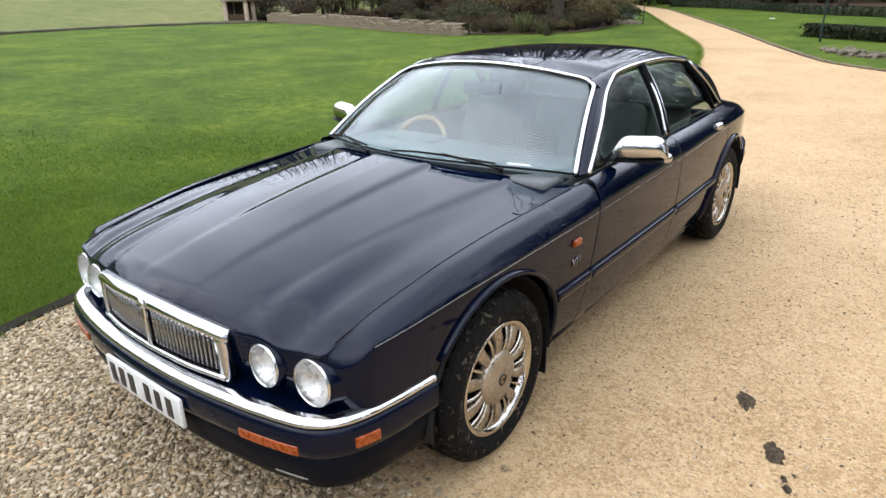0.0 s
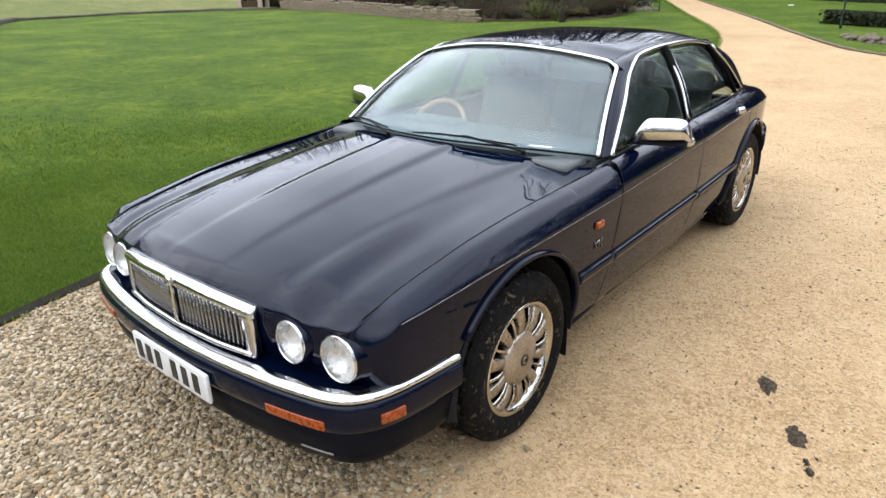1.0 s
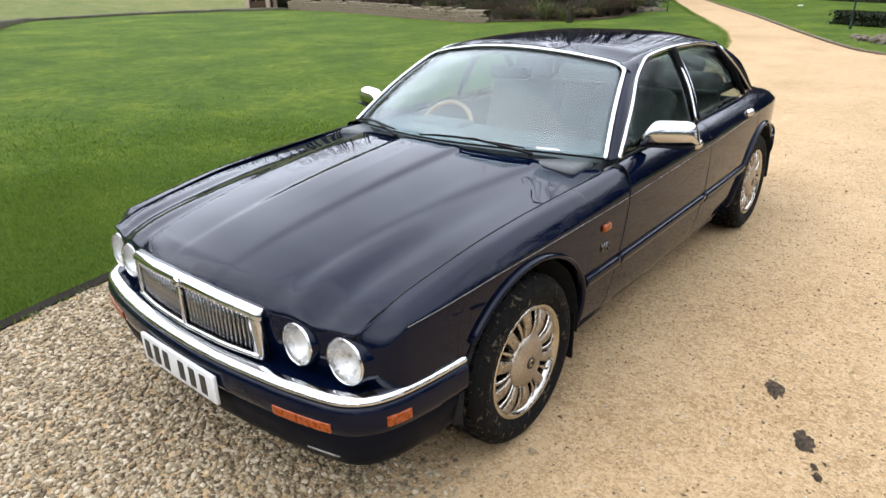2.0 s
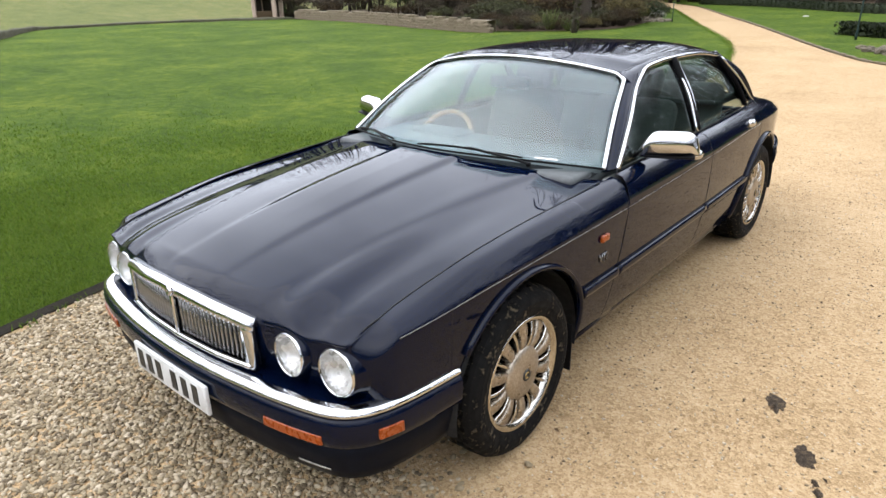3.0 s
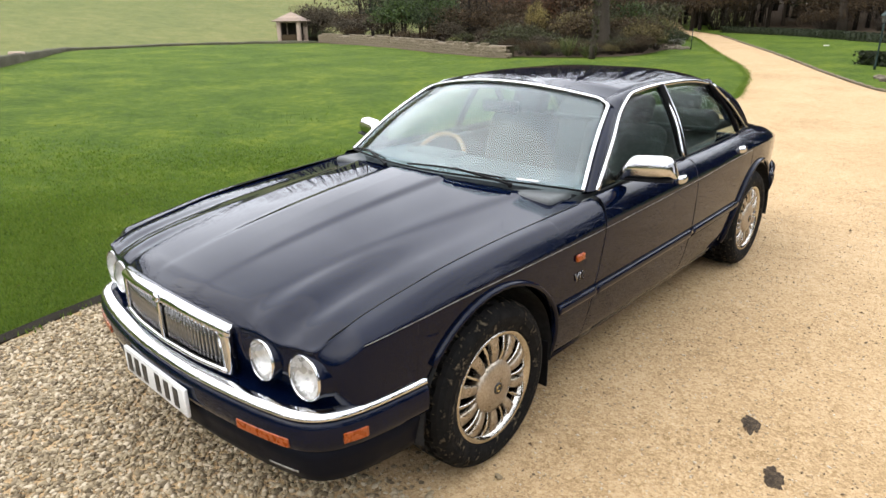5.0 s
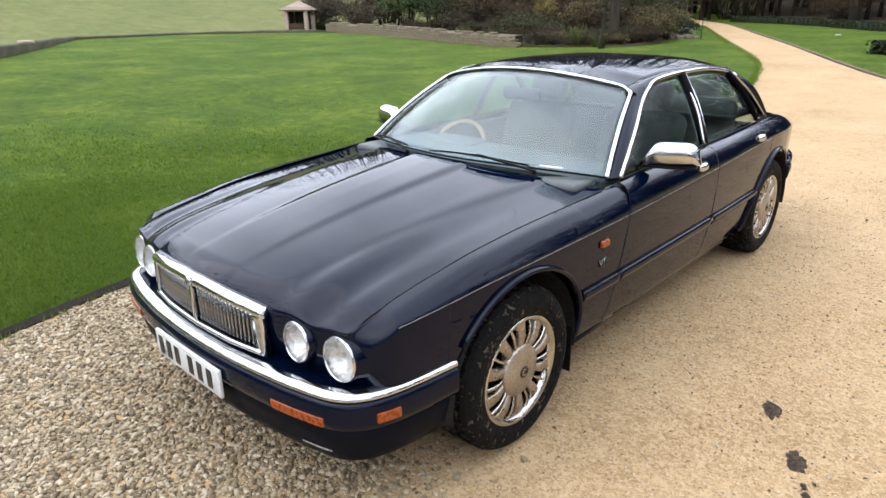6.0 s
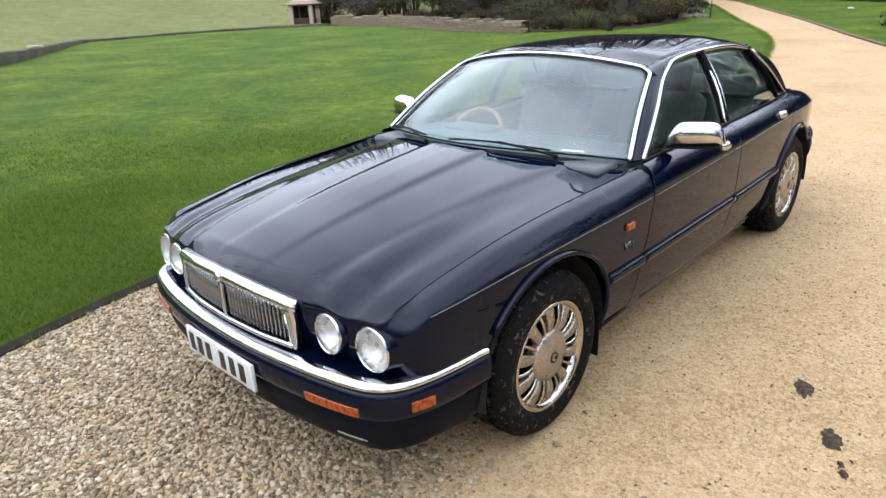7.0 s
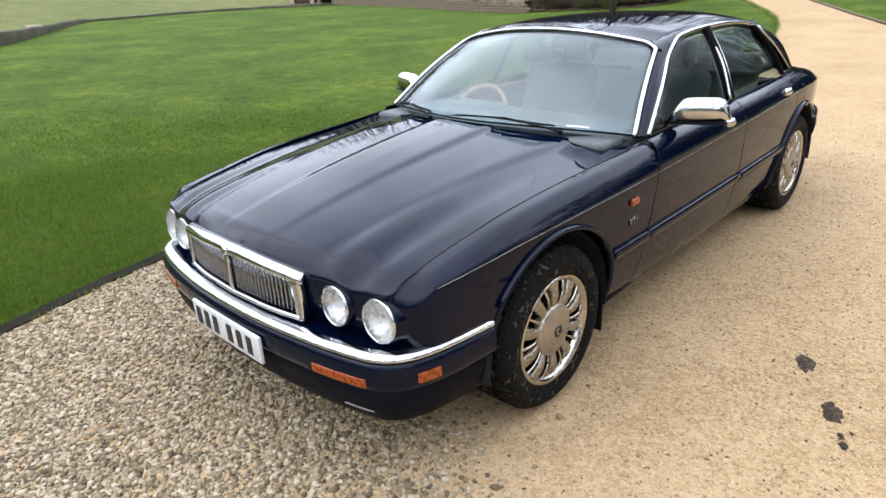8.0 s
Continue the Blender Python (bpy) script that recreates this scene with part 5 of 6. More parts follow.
# ---- planting ----
def leaf_cloud(n, rx, ry, rz, size, seed, hollow=0.5, lumps=1.6):
    r = np.random.default_rng(seed)
    verts, faces = [], []
    while len(faces) < n:
        d = r.normal(0, 1, 3)
        d /= np.linalg.norm(d)
        d[2] = abs(d[2]) * 0.9 if d[2] < -0.2 else d[2]
        k = (hollow + (1 - hollow) * r.random()) * (1 + 0.5 * noise.noise(Vector(d * lumps) + Vector((seed, 0, 0))))
        c = np.array([d[0] * rx * k, d[1] * ry * k, rz * (1 + d[2] * k) * 0.9])
        if c[2] < 0:
            continue
        u = r.normal(0, 1, 3)
        u /= np.linalg.norm(u)
        w = np.cross(u, r.normal(0, 1, 3))
        w /= np.linalg.norm(w) + 1e-9
        s = size * r.uniform(0.5, 1.3)
        o = len(verts)
        verts += [tuple(c - u * s), tuple(c + w * s * 0.45), tuple(c + u * s), tuple(c - w * s * 0.45)]
        faces.append((o, o + 1, o + 2, o + 3))
    return verts, faces


def stems(n, rx, ry, h, seed, r0=0.011):
    r = np.random.default_rng(seed)
    out = []
    for _ in range(n):
        a, k = r.uniform(0, 6.28), r.uniform(0.3, 1.0)
        e = np.array([rx * k * math.cos(a), ry * k * math.sin(a), h * r.uniform(0.7, 1.25)])
        out.append(tube(spline([e * [0.15, 0.15, 0], e * [0.45, 0.45, 0.5] + r.normal(0, 0.08, 3) * [1, 1, 0], e], 5), r0, r0, 4, lambda t: 1 - 0.75 * t))
    return joined(*out)


def shrub(name, x, y, rx, ry, rz, material, label, leaves=1200, size=0.07, seed=1, twigs=14):
    ob = new(name)
    part("woody_base", stems(twigs, rx * 0.9, ry * 0.9, rz * 1.6, seed), BARK, ob)
    part("foliage", leaf_cloud(leaves, rx, ry, rz, size, seed), material, ob, "", False)
    ob.matrix_basis = pose(x, y, height(x, y), 0, 0, seed * 37)
    return tagged(ob, label, "shrub")


def bare_tree(x, y, h, r, seed, label="tall bare winter tree with fine twigs", ivy=False):
    g = np.random.default_rng(seed)
    ob = new("tree")
    lean = g.normal(0, 0.04, 2)
    axis = [np.array([lean[0] * z * (1 + 0.3 * math.sin(z)), lean[1] * z, z]) for z in np.linspace(0, h, 9)]
    trunk = tube(spline(axis, 24), r, r, 10, lambda t: (1.35 - 0.35 * min(1, t * 12)) * (1 - 0.85 * t))
    part("trunk", trunk, BARK, ob)
    limbs, twigs = [], []
    for _ in range(int(h * 2.1)):
        t = g.uniform(0.22, 0.97)
        i = min(int(t * 8), 7)
        p = axis[i] + (axis[i + 1] - axis[i]) * (t * 8 - i)
        a, ln = g.uniform(0, 6.28), h * g.uniform(0.16, 0.34) * (1.15 - 0.7 * t)
        d = np.array([math.cos(a), math.sin(a), g.uniform(0.35, 1.1)])
        e = p + d * ln
        m = p + d * ln * 0.5 + g.normal(0, 0.12 * ln, 3)
        path = spline([p, m, e], 6)
        limbs.append(tube(path, r * 0.34 * (1.1 - t), r * 0.34 * (1.1 - t), 5, lambda s: 1 - 0.8 * s))
        for _ in range(9):
            q = path[g.integers(1, 6)]
            dd = d * g.uniform(0.2, 0.6) + g.normal(0, 0.5, 3)
            f = q + dd * ln * 0.42
            mid = (q + f) / 2 + g.normal(0, 0.07 * ln, 3)
            twigs.append(tube([q, mid, f], 0.014, 0.014, 3, lambda s: 1 - 0.7 * s))
            for _ in range(3):
                w = (mid if g.random() < 0.5 else f) + g.normal(0, 0.16 * ln, 3) * 0.9
                twigs.append(tube([mid if g.random() < 0.6 else f, w], 0.008, 0.008, 3, lambda s: 1 - 0.6 * s))
    part("branch_frame", joined(*limbs), BARK, ob)
    part("crown", joined(*twigs), BARK, ob)
    if ivy:
        v, f = [], []
        for _ in range(420):
            t = g.random() ** 1.3 * 0.55
            i = min(int(t * 8), 7)
            a, rr = g.uniform(0, 6.28), r * (1.05 + 0.5 * g.random() * (1 - t))
            c = axis[i] + (axis[i + 1] - axis[i]) * (t * 8 - i) + np.array([rr * math.cos(a), rr * math.sin(a), 0])
            u, w = g.normal(0, 0.035, 3), g.normal(0, 0.025, 3)
            o = len(v)
            v += [tuple(c - u), tuple(c + w), tuple(c + u), tuple(c - w)]
            f.append((o, o + 1, o + 2, o + 3))
        part("ivy", (v, f), OLIVE, ob, "dark ivy on the trunk", False)
    ob.matrix_basis = pose(x, y, height(x, y) - 0.05)
    return tagged(ob, label, "tree", "bare trees")


kinds = [bare_tree(-9.12, 18.15, 9.0, 0.085, 3, "leaning ivy-clad garden tree", True), bare_tree(-9.95, 20.4, 13.0, 0.25, 5, "ivy-clad tall bare tree", True), bare_tree(-5.58, 48.77, 16.0, 0.28, 8), bare_tree(6.73, 44.08, 15, 0.24, 11)]
spots = [(-14.37, 26.43, 0, 1.0), (-19.46, 31.92, 1, 0.9), (-24.91, 36.04, 3, 1.1), (-12.04, 52.43, 3, 1.0), (-0.27, 41.25, 2, 0.9), (3.30, 47.12, 3, 1.05), (9.55, 40.05, 2, 1.0), (13.40, 36.02, 3, 0.95), (17.28, 31.00, 2, 0.9), (20.24, 24.97, 3, 1.0), (22.03, 18.10, 2, 1.0), (23.84, 10.29, 3, 1.1), (-16.49, 61.84, 2, 1.1), (-8.72, 63.62, 3, 1.2), (0.93, 60.58, 2, 1.2), (8.96, 55.04, 3, 1.2), (-25.44, 55.20, 2, 1.2), (-32.41, 46.58, 3, 1.2), (-36.94, 39.86, 2, 1.1), (-20.82, 41.48, 3, 1.1), (15.60, 47.97, 2, 1.2), (-3.39, 39.38, 3, 0.8), (-29.75, 63.90, 3, 1.2), (-41.08, 52.76, 2, 1.2), (5.28, 69.10, 3, 1.3), (-14.03, 74.67, 2, 1.3), (6.10, 37.09, 2, 0.8), (1.64, 36.12, 3, 0.75), (-7.05, 43.66, 2, 0.85)]
for i, (x, y, k, s) in enumerate(spots):
    m = pose(x, y, height(x, y) - 0.05, 0, 0, 77 * i)
    c = copy_thing(kinds[k], m)
    c.scale = (s, s, s)

shrubs = [
    shrub("shrub", -23.76, 23.46, 2.0, 1.6, 1.1, RUSSET, "bare brown twiggy shrub behind the wall", 2600, 0.05, 2, 60),
    shrub("shrub", -25.21, 24.45, 1.9, 1.7, 1.35, EVERGREEN, "dense dark evergreen shrub", 3200, 0.08, 4, 10),
    shrub("shrub", -15.26, 22.19, 1.5, 1.2, 0.8, RUSSET, "russet winter shrub in the bed", 2600, 0.045, 6, 60),
    shrub("shrub", -13.38, 19.64, 1.3, 1.1, 0.6, OLIVE, "straggling olive green shrub", 2400, 0.045, 7, 40),
    shrub("shrub", -19.13, 22.12, 0.95, 0.85, 0.62, GREY, "rounded grey-brown twiggy shrub above the wall", 2600, 0.04, 9, 60),
    shrub("shrub", -23.00, 22.75, 1.75, 1.5, 1.25, LAUREL, "large bright green laurel above the wall", 6500, 0.065, 12, 10),
    shrub("shrub", -9.17, 21.97, 0.9, 0.9, 0.62, STRAW, "straw-yellow winter grasses and twigs", 2400, 0.05, 15, 70),
]
# green spiky stems, white blossom and a pale trunk among the bed's plants
for x, y, n, h, seed in ((-10.28, 18.5, 70, 0.62, 41), (-9.55, 18.6, 40, 0.42, 42), (-11.4, 18.3, 40, 0.4, 43)):
    spiky = part("spiky_plant", stems(n, 0.42, 0.36, h, seed, 0.014), STEM)
    spiky.matrix_basis = pose(x, y, height(x, y))
    tagged(spiky, "clump of upright yellow-green stems in the bed", "plant")
for x, y, r, seed in ((-9.50, 25.2, 0.42, 51), (-9.85, 26.6, 0.40, 52), (-8.95, 24.4, 0.34, 53), (-9.15, 22.9, 0.25, 54)):
    ob = new("flowering_plant")
    part("foliage", leaf_cloud(500, r, r, r * 0.55, 0.035, seed), OLIVE, ob, "", False)
    part("blossom", leaf_cloud(170, r * 1.02, r * 1.02, r * 0.6, 0.028, seed + 9, 0.9), BLOSSOM, ob, "small white blossom", False)
    ob.matrix_basis = pose(x, y, height(x, y))
    tagged(ob, "low white-flowering plant at the bed's edge", "plant", "flowering plants")
shrubs.append(shrub("shrub", -10.75, 25.3, 1.1, 0.95, 0.75, MOSSY, "rounded yellow-green twiggy shrub", 3600, 0.04, 17, 80))
shrubs.append(shrub("shrub", -13.6, 21.3, 0.55, 0.5, 1.05, GOLDEN, "tall golden-yellow winter shrub", 2200, 0.035, 19, 50))
shrubs.append(shrub("shrub", -15.6, 24.6, 1.6, 1.2, 1.5, COPPER, "coppery red shrub with fine bare twigs", 3800, 0.045, 23, 120))
more = [(-29.37, 21.43, 4, 1.5), (-28.38, 21.07, 0, 0.9), (-27.49, 20.83, 4, 1.6), (-26.61, 20.58, 3, 0.6), (-26.15, 22.10, 0, 1.0), (-25.26, 21.51, 4, 1.7), (-27.83, 19.99, 5, 0.35), (-24.61, 20.78, 2, 0.6)]
more += [(-21.39, 23.90, 5, 0.9), (-20.53, 22.64, 1, 0.7), (-21.13, 21.24, 2, 0.6), (-20.47, 22.47, 2, 0.7), (-19.36, 23.63, 0, 1.2), (-18.02, 21.99, 3, 0.55), (-17.36, 23.88, 2, 1.2), (-16.71, 22.09, 4, 0.7), (-16.37, 24.64, 0, 1.3)]
more += [(-14.78, 20.06, 3, 0.6), (-13.70, 22.05, 2, 1.2), (-12.57, 20.18, 3, 0.8), (-12.05, 22.05, 6, 1.3), (-11.67, 18.91, 4, 0.6), (-11.14, 21.12, 2, 1.1), (-10.56, 20.06, 3, 0.7), (-10.23, 22.52, 0, 1.0), (-9.84, 19.30, 2, 0.45), (-9.30, 20.41, 3, 0.55), (-10.68, 24.10, 7, 0.8)]
more += [(-8.80, 21.00, 2, 0.5), (-9.7, 23.6, 6, 0.6), (-8.99, 24.31, 1, 0.42), (-10.29, 26.70, 7, 0.7), (-11.70, 25.58, 5, 0.8), (-12.86, 24.50, 0, 1.4), (-16.86, 26.03, 2, 1.8), (-20.69, 27.52, 0, 1.9), (-25.03, 26.82, 1, 1.6), (-28.90, 24.42, 2, 1.5), (-10.04, 20.99, 4, 0.8)]
more += [(-11.52, 17.95, 2, 0.36), (-11.05, 18.17, 4, 0.42), (-10.53, 18.42, 3, 0.34), (-10.06, 18.74, 2, 0.38), (-9.63, 19.17, 4, 0.46), (-9.26, 19.68, 6, 0.42), (-9.03, 20.22, 2, 0.36), (-9.05, 20.82, 4, 0.5), (-11.23, 18.84, 6, 0.5), (-10.52, 19.16, 2, 0.45), (-9.91, 19.74, 6, 0.5), (-12.15, 18.24, 3, 0.42), (-12.88, 18.58, 2, 0.4)]
more += [(-13.9, 24.8, 9, 0.9), (-17.9, 25.4, 9, 1.0), (-12.2, 19.4, 7, 0.45), (-15.2, 19.0, 7, 0.4), (-20.3, 24.6, 0, 1.1), (-10.1, 24.6, 7, 0.7), (-8.9, 22.6, 7, 0.45), (-17.3, 20.4, 7, 0.35)]
more += [(-14.80, 30.54, 2, 2.2), (-18.53, 34.78, 0, 2.4), (-26.08, 32.74, 2, 2.4), (-32.70, 30.21, 0, 2.3), (-12.98, 30.02, 3, 1.6), (-16.37, 39.12, 2, 2.3), (-22.00, 43.84, 0, 2.6), (-31.46, 39.02, 2, 2.6), (-11.76, 28.29, 6, 1.4)]
more += [(-15.09, 45.41, 2, 2.2), (-12.82, 48.23, 1, 2.2), (-17.35, 48.88, 0, 2.4), (-10.54, 50.41, 2, 2.4), (-20.23, 46.06, 2, 2.0), (-8.34, 48.61, 1, 1.8)]
more += [(2 + 2.3 * i, 45 + 2 * math.sin(5 * i), 1, 2.0 + 0.4 * math.sin(2 * i)) for i in range(6)]
more += [(x, 52 + 6 * math.sin(x), (0, 2, 2, 1)[i % 4], 2.3 + 0.5 * math.sin(3.1 * i)) for i, x in enumerate(range(-26, 26, 3))]
more += [(x, 43 + 2 * math.sin(2 * x), (2, 0, 2, 4)[i % 4], 1.3 + 0.4 * math.sin(2.1 * i)) for i, x in enumerate(range(-8, 20, 3))]
# unseen shrubs behind the viewpoint, added to darken what the car reflects
more += [(1.5 + 16 * math.cos(a), -1.0 - 16 * math.sin(a), (1, 2, 1, 0)[i % 4], 1.9 + 0.4 * math.sin(3 * i)) for i, a in enumerate(np.arange(-0.4, 2.8, 0.17))]
more += [(x, 68, (1, 2)[i % 2], 3.4) for i, x in enumerate(range(-50, 40, 7))]
more += [(1.16, 16.07, 4, 0.55), (2.14, 14.71, 4, 0.7), (3.20, 14.73, 2, 0.5), (4.34, 14.13, 4, 0.8), (2.83, 15.70, 2, 0.8), (5.61, 14.32, 0, 0.7), (0.09, 19.37, 3, 0.35)]
for i, (x, y, k, s) in enumerate(more):
    c = copy_thing(shrubs[k], pose(x, y, height(x, y), 0, 0, 53 * i))
    c.scale = (s, s, s * (0.9 + 0.2 * math.sin(i)))


# clipped hedges beyond the lawn
def hedge(path, w, h, seed, label):
    p = spline(path, 60)
    r = np.random.default_rng(seed)
    rows = []
    for x, y in p:
        z = height(x, y)
        rows.append([(x, y - w / 2, z), (x, y - w / 2 * 0.95, z + h * 0.92), (x, y - w * 0.3, z + h), (x, y + w * 0.3, z + h), (x, y + w / 2, z + h * 0.9), (x, y + w / 2, z)])
    ob = new("hedge")
    part("core", grid(rows), HEDGE, ob)
    v, f = [], []
    for _ in range(9000):
        x, y = p[r.integers(0, 60)] + r.normal(0, 0.1, 2) * [1, 0]
        side = r.random()
        c = np.array([x, y - w / 2 - 0.02, height(x, y) + r.uniform(0, h)]) if side < 0.55 else np.array([x, y + r.uniform(-w / 2, w / 2), height(x, y) + h + r.uniform(-0.02, 0.04)])
        u, q = r.normal(0, 1, 3), r.normal(0, 1, 3)
        u, q = u / np.linalg.norm(u) * 0.045, q / np.linalg.norm(q) * 0.03
        o = len(v)
        v += [tuple(c - u), tuple(c + q), tuple(c + u), tuple(c - q)]
        f.append((o, o + 1, o + 2, o + 3))
    part("foliage", (v, f), HEDGE, ob, "", False)
    return tagged(ob, label, "hedge")


hedge([(-12.96, 40.98), (-7.67, 36.61), (-4.14, 32.35), (-2.50, 30.61), (1.50, 28.09), (6.38, 27.59)], 0.6, 0.34, 3, "low clipped dark green box hedge")
hedge([(-1.65, 20.30), (-0.94, 19.93), (0.60, 18.98), (1.89, 18.01)], 0.4, 0.32, 5, "short clipped hedge at the lamp post")


# garden wall of rubble stone
wall = new("garden_wall")
tagged(wall, "low weathered rubble stone retaining wall", "wall", kind="structure")
wp = spline([(-25.81, 19.5), (-21.5, 19.0), (-18.7, 18.3), (-13.96, 17.0), (-11.5, 16.85)], 300)
seg = np.r_[0, np.cumsum(np.linalg.norm(np.diff(wp, axis=0), axis=1))]
core = [[(x, y - 0.025, height(x, y) - 0.05), (x, y - 0.02, height(x, y) + 0.41), (x, y + 0.45, height(x, y) + 0.42), (x, y + 0.5, height(x, y))] for x, y in wp[::6]]
part("mortar_core", grid(core), WALLSTONE, wall)
protos = []
for k in range(6):
    b = box(0, 0, 0, 1, 1, 1, 0.14, 1)
    b = ([tuple(np.array(p) * (1 + 0.16 * noise.noise(Vector(p) * 1.7 + Vector((k * 5, 0, 0))))) for p in b[0]], b[1])
    protos.append(b)
first = {}
count = 0
for row in range(5):
    s = rng.uniform(0, 0.2)
    hgt = 0.10
    while s < seg[-1] - 0.3 and count < 300:
        ln = rng.uniform(0.18, 0.38)
        x, y = [float(np.interp(s + ln / 2, seg, wp[:, j])) for j in (0, 1)]
        x2, y2 = [float(np.interp(s + ln / 2 + 0.1, seg, wp[:, j])) for j in (0, 1)]
        z = height(x, y) + 0.05 + row * hgt
        if row == 4 and rng.random() < 0.35:
            s += ln
            continue
        m = pose(x, y + 0.065 + rng.uniform(-0.012, 0.012), z, rng.uniform(-3, 3), rng.uniform(-3, 3), math.degrees(math.atan2(y2 - y, x2 - x))) @ Matrix.Diagonal((ln * 0.95, 0.22, hgt * 0.95, 1))
        k = int(rng.integers(0, 6))
        if k not in first:
            first[k] = part("stone", protos[k], WALLSTONE, wall, "", False)
            first[k].matrix_basis = m
        else:
            same_mesh(first[k], "stone", wall, m)
        s += ln
        count += 1

# edging stones along the drive's far side
es = spline([(4.3, 11.2), (2.02, 12.55), (0.18, 13.88), (-0.74, 15.22), (-1.73, 17.12), (-3.1, 19.82), (-5.04, 23.62), (-7.78, 28.92), (-11.4, 36.2)], 210)
edging = new("drive_edging")
tagged(edging, "low row of rough edging stones beside the drive", "edging", kind="structure")
eb = None
for i, (x, y) in enumerate(es):
    q = es[min(i + 1, len(es) - 1)] - es[max(i - 1, 0)]
    m = pose(x, y, height(x, y) + 0.02, 0, 0, math.degrees(math.atan2(q[1], q[0])) + 8 * math.sin(i * 3.3)) @ Matrix.Diagonal((0.15 + 0.03 * math.sin(i * 2.7), 0.07 + 0.02 * math.sin(i * 2.1), 0.045 + 0.02 * math.sin(i * 1.7), 1))
    if eb is None:
        eb = part("edging_stone", protos[1], WALLSTONE, edging, "", False)
        eb.matrix_basis = m
    else:
        same_mesh(eb, "edging_stone", edging, m)


# summerhouse
hx, hy = -27.43, 19.07
hz = height(hx, hy)
hut = new("summerhouse")
hut.matrix_basis = pose(hx, hy, hz, 0, 0, 35) @ Matrix.Scale(0.73, 4)
tagged(hut, "small open garden shelter with pale posts and pyramid roof", "shelter")
part("base", box(0, 0, 0.05, 1.75, 1.75, 0.16, 0.02), PLASTER, hut)
for sx in (-1, 1):
    for sy in (-1, 1):
        part("post", box(sx * 0.72, sy * 0.72, 0.80, 0.26, 0.26, 1.36, 0.015), PLASTER, hut)
part("back_wall", box(0, 0.72, 0.80, 1.3, 0.10, 1.36, 0.01), BARK, hut)
part("side_wall", box(-0.72, 0, 0.80, 0.10, 1.3, 1.36, 0.01), BARK, hut)
part("bench", box(0.1, 0.4, 0.42, 1.1, 0.4, 0.07, 0.01), RUSSET, hut)
part("low_panel", box(0, -0.74, 0.35, 1.2, 0.05, 0.45, 0.01), RUSSET, hut)
part("beam", box(0, -0.72, 1.43, 1.6, 0.16, 0.12, 0.01), PLASTER, hut)
part("beam", box(0.72, 0, 1.43, 0.16, 1.6, 0.12, 0.01), PLASTER, hut)
for k in range(7):
    a, b = 1.12 - 0.155 * k, 1.12 - 0.155 * (k + 1) - 0.02
    z = 1.48 + 0.085 * k
    ring = [[(sx * a, sy * a, z), (sx * max(b, 0.02), sy * max(b, 0.02), z + 0.105), (sx * max(b, 0.02), sy * max(b, 0.02), z + 0.07), (sx * (a - 0.03), sy * (a - 0.03), z - 0.03)] for sx, sy in ((-1, -1), (1, -1), (1, 1), (-1, 1), (-1, -1))]
    part("roof_course", grid(ring, True), ROOFING, hut, "", False)

# garden lamp post
lp = new("lamp_post")
lp.matrix_basis = pose(-1.07, 18.7, height(-1.07, 18.7), 0, 0, 0) @ Matrix.Scale(0.78, 4)
tagged(lp, "slim dark green garden lamp post with lantern", "lamp post")
part("post", tube(spline([(0, 0, 0), (0, 0, 0.6), (0, 0, 1.52)], 12), 0.03, 0.03, 12, lambda t: 1.6 - 0.6 * min(1, 4 * t)), IRON, lp)
part("lantern_body", lathe([(0, 0.06), (0.03, 0.07), (0.22, 0.12)], 6), LAMPGLASS, lp, "frosted lantern glass", False).matrix_basis = pose(0, 0, 1.52, 0, -90, 0)
part("lantern_roof", lathe([(0.215, 0.15), (0.25, 0.13), (0.33, 0.04), (0.37, 0.012), (0.40, 0.002)], 6), IRON, lp, "", False).matrix_basis = pose(0, 0, 1.52, 0, -90, 0)


# dense winter woodland behind the grounds, and an added unseen ring: uncountable thin stems and twigs
def woodland(name, places, label):
    r = np.random.default_rng(31)
    out = []
    for x, y, h in places:
        z = height(x, y) - 0.1
        b = r.normal(0, 0.35, 2)
        out.append(tube([(x, y, z), (x + b[0] * 0.4, y + b[1] * 0.4, z + h * 0.5), (x + b[0], y + b[1], z + h)], 0.035 + 0.007 * h, None, 5, lambda t: 1 - 0.8 * t))
    stems_v, stems_f = joined(*out)
    v, f = [], []
    for x, y, h in places:
        z = height(x, y)
        n = int(130 * h / 8)
        c = np.stack([x + r.normal(0, 0.16 * h, n), y + r.normal(0, 0.16 * h, n), z + h * r.uniform(0.12, 1.15, n)], 1)
        u = r.normal(0, 1, (n, 3)) * [0.6, 0.6, 1.0]
        u = u / np.linalg.norm(u, axis=1)[:, None] * r.uniform(0.25, 0.9, n)[:, None]
        w = np.cross(u, r.normal(0, 1, (n, 3)))
        w = w / (np.linalg.norm(w, axis=1)[:, None] + 1e-9) * r.uniform(0.012, 0.05, n)[:, None]
        for a, bb, cc in zip(c - u, c + w, c + u):
            o = len(v)
            v += [tuple(a), tuple(bb), tuple(cc)]
            f.append((o, o + 1, o + 2))
    ob = part(name, joined((stems_v, stems_f), (v, f)), WOODS, None, "", False)
    return tagged(ob, label, "woodland", kind="stuff")


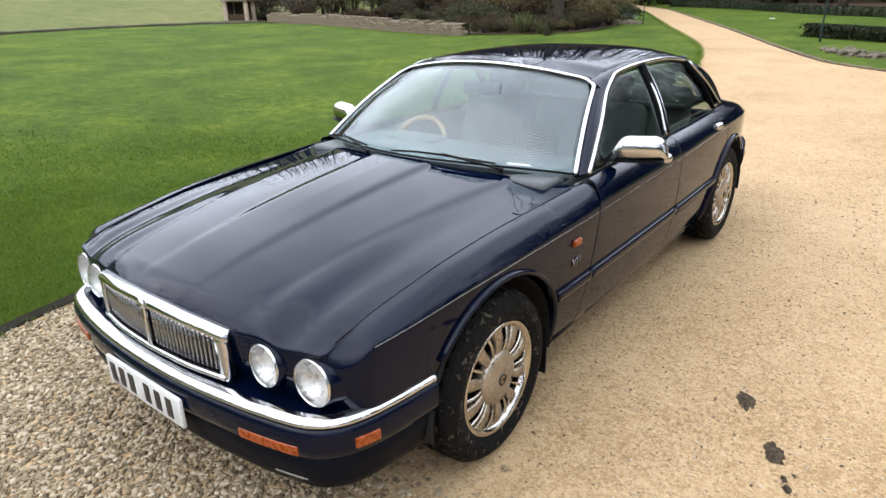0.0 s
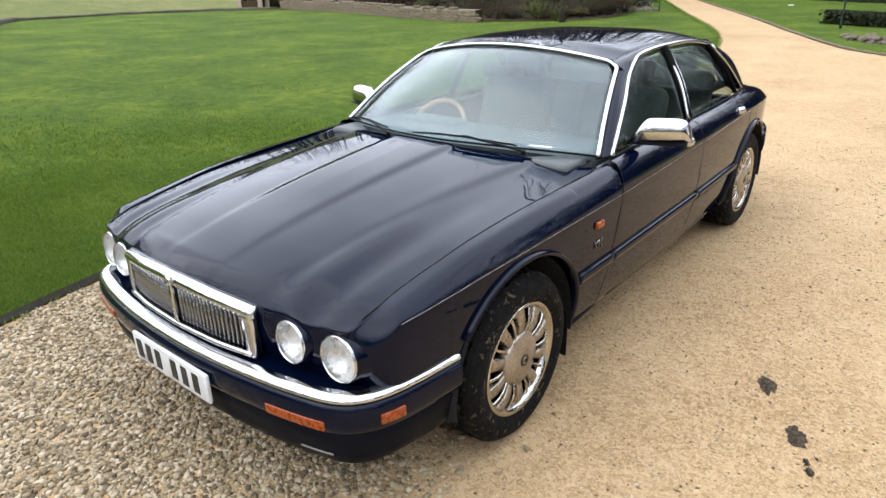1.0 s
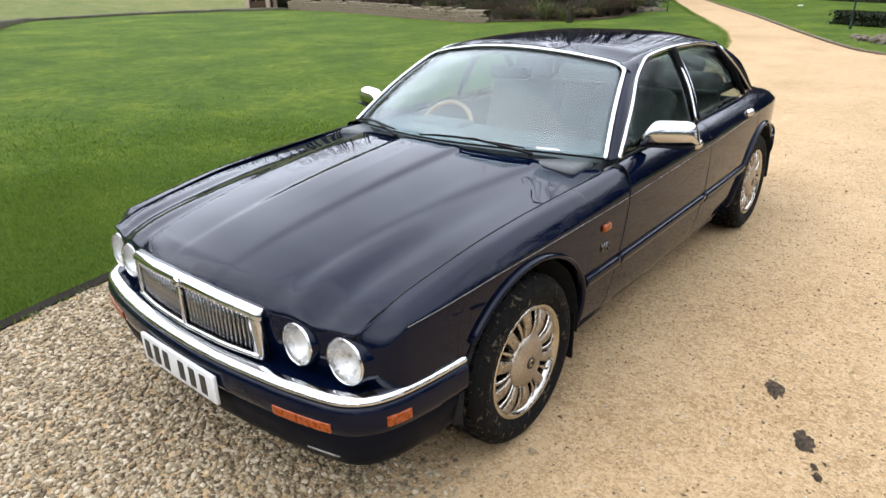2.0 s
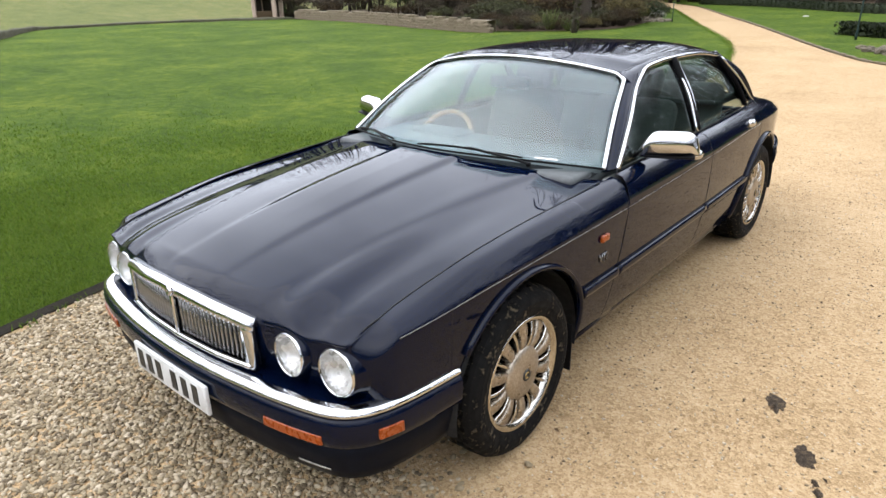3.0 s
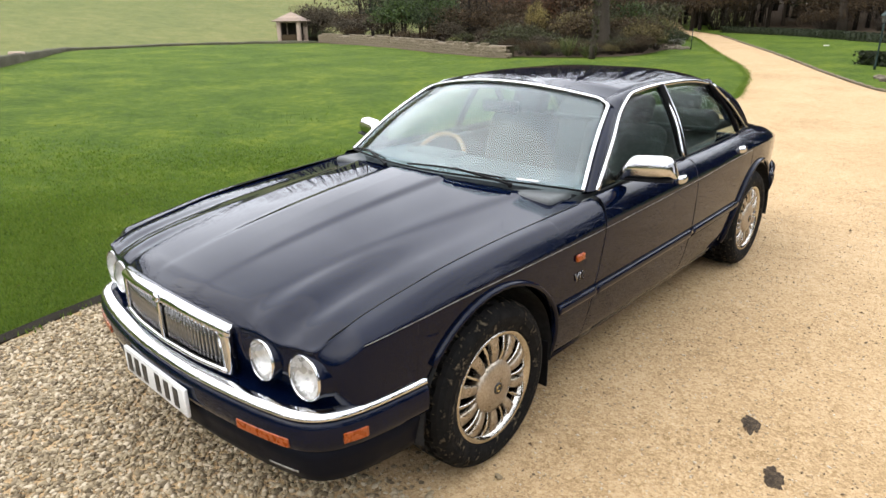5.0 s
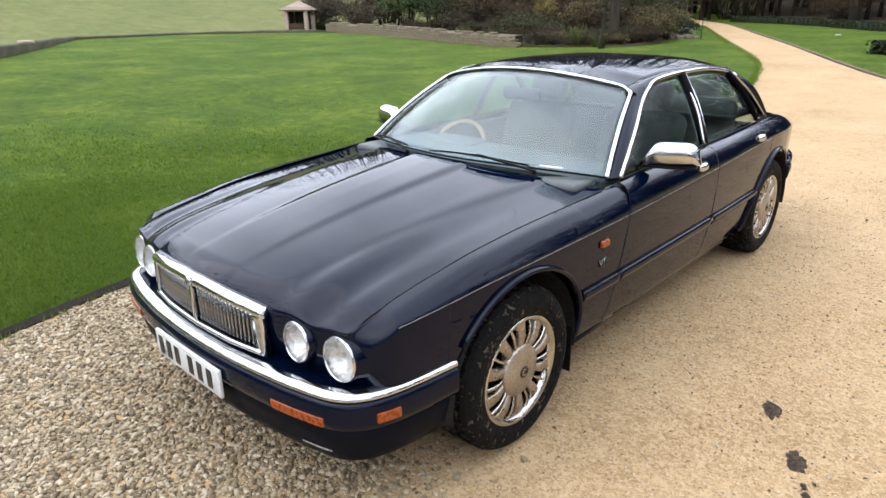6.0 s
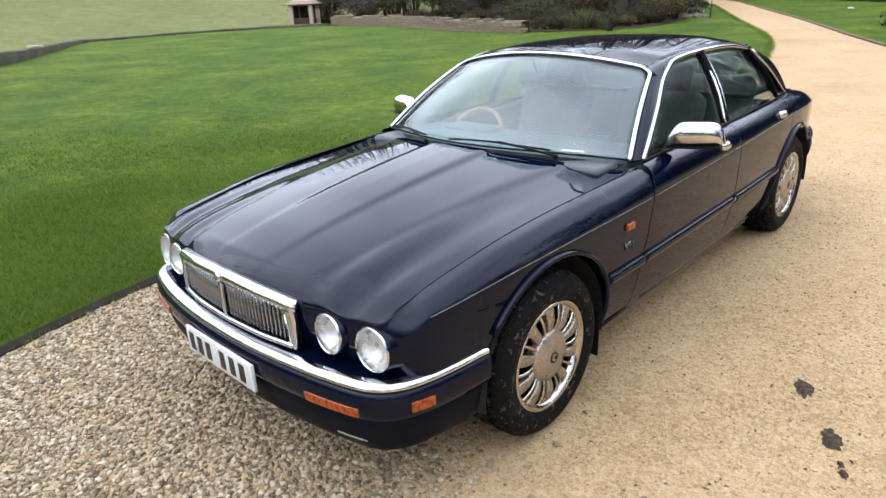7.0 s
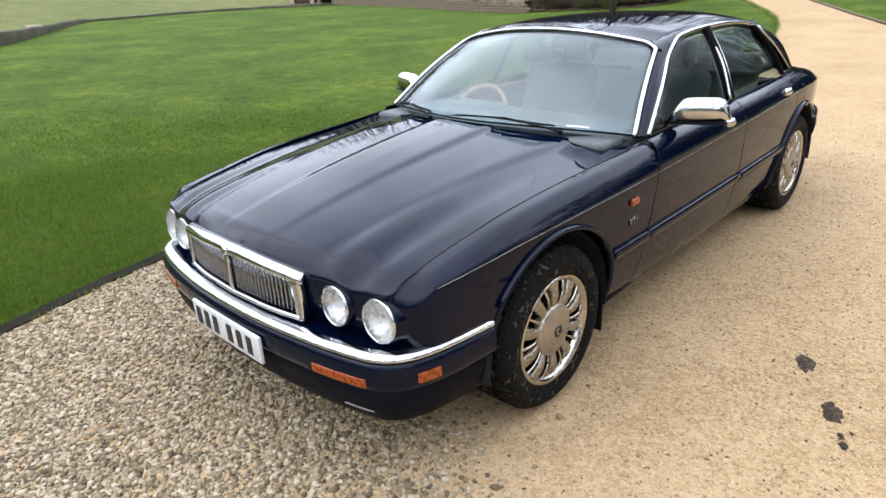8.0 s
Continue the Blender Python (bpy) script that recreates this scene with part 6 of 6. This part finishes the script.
places = []
for x in np.arange(-46, 36, 0.9):
    for k in range(4):
        places.append((x + rng.uniform(-0.6, 0.6), 46 + 5 * k + rng.uniform(-2, 2), rng.uniform(11, 20)))
for x in np.arange(-40, -13, 1.3):
    for k in range(2):
        places.append((x + rng.uniform(-0.6, 0.6), 27 + 5 * k + 0.25 * (x + 40) * -0.4 + rng.uniform(-1.5, 1.5), rng.uniform(4, 8)))
for y in np.arange(-4, 46, 0.9):
    for k in range(3):
        places.append((12.8 + 3 * k + rng.uniform(-1.2, 1.2), y + rng.uniform(-0.6, 0.6), rng.uniform(8, 14)))
# unseen ring of trees behind the viewpoint, added as dark surroundings for reflections
for a in np.arange(-0.35, 2.75, 0.045):
    for k in range(3):
        r = 15 + 3 * k + rng.uniform(-1.2, 1.2)
        places.append((1.5 + r * math.cos(a), -1.0 - r * math.sin(a), rng.uniform(7, 11)))
places = [p for p in places if p[0] > 8 or p[1] < -5 or p[1] + 1.8 > 0.86 * (2.3 - p[0])]
hill_wood = []
for y in np.arange(-60, 70, 1.6):
    for k in range(4):
        hill_wood.append((-76 - 3.5 * k + rng.uniform(-1.5, 1.5), y + rng.uniform(-1, 1), rng.uniform(10, 16)))
woodland("woodland", hill_wood, "dark bare woodland on the hill above the meadow")
woodland("woodland", places, "dense dark brown winter woodland of bare stems, part of it added out of view")


# rocks at the ends of the beds, and a thin stake by the lawn's tip
rock_mesh = None
for i, (x, y, r) in enumerate(((-8.42, 23.72, 0.13), (-8.63, 23.93, 0.16), (-8.82, 23.75, 0.12), (-8.33, 24.05, 0.11), (-9.03, 23.82, 0.15), (-8.71, 23.53, 0.10), (-0.37, 16.03, 0.13), (-0.00, 15.70, 0.18), (0.52, 15.28, 0.14), (0.93, 14.88, 0.15), (-0.58, 16.54, 0.10), (0.22, 15.95, 0.11), (0.30, 15.35, 0.09), (-0.20, 16.20, 0.09), (0.75, 15.45, 0.12), (0.08, 15.35, 0.07))):
    m = pose(x, y, height(x, y) + 0.3 * r, 0, 0, 70 * i) @ Matrix.Diagonal((r * 1.2, r, r * 0.8, 1))
    if rock_mesh is None:
        bm = bmesh.new()
        bmesh.ops.create_icosphere(bm, subdivisions=3, radius=1.0)
        for v in bm.verts:
            v.co *= 1 + 0.5 * noise.noise(v.co * 1.6) + 0.28 * noise.noise(v.co * 4)
        rock = part("rock", bm, PALE_ROCK, None, "", False)
        rock_mesh = rock.data
    else:
        rock = new("rock", rock_mesh)
    rock.matrix_basis = m
    tagged(rock, "pale rough rock at the end of the bed", "rock", "rocks by the beds")
stake = part("garden_stake", tube([(0, 0, -0.05), (0, 0, 0.4), (0, 0, 0.75)], 0.018, 0.018, 8), IRON)
stake.matrix_basis = pose(-7.98, 23.64, height(-7.98, 23.64))
tagged(stake, "thin dark stake beside the drive", "stake")
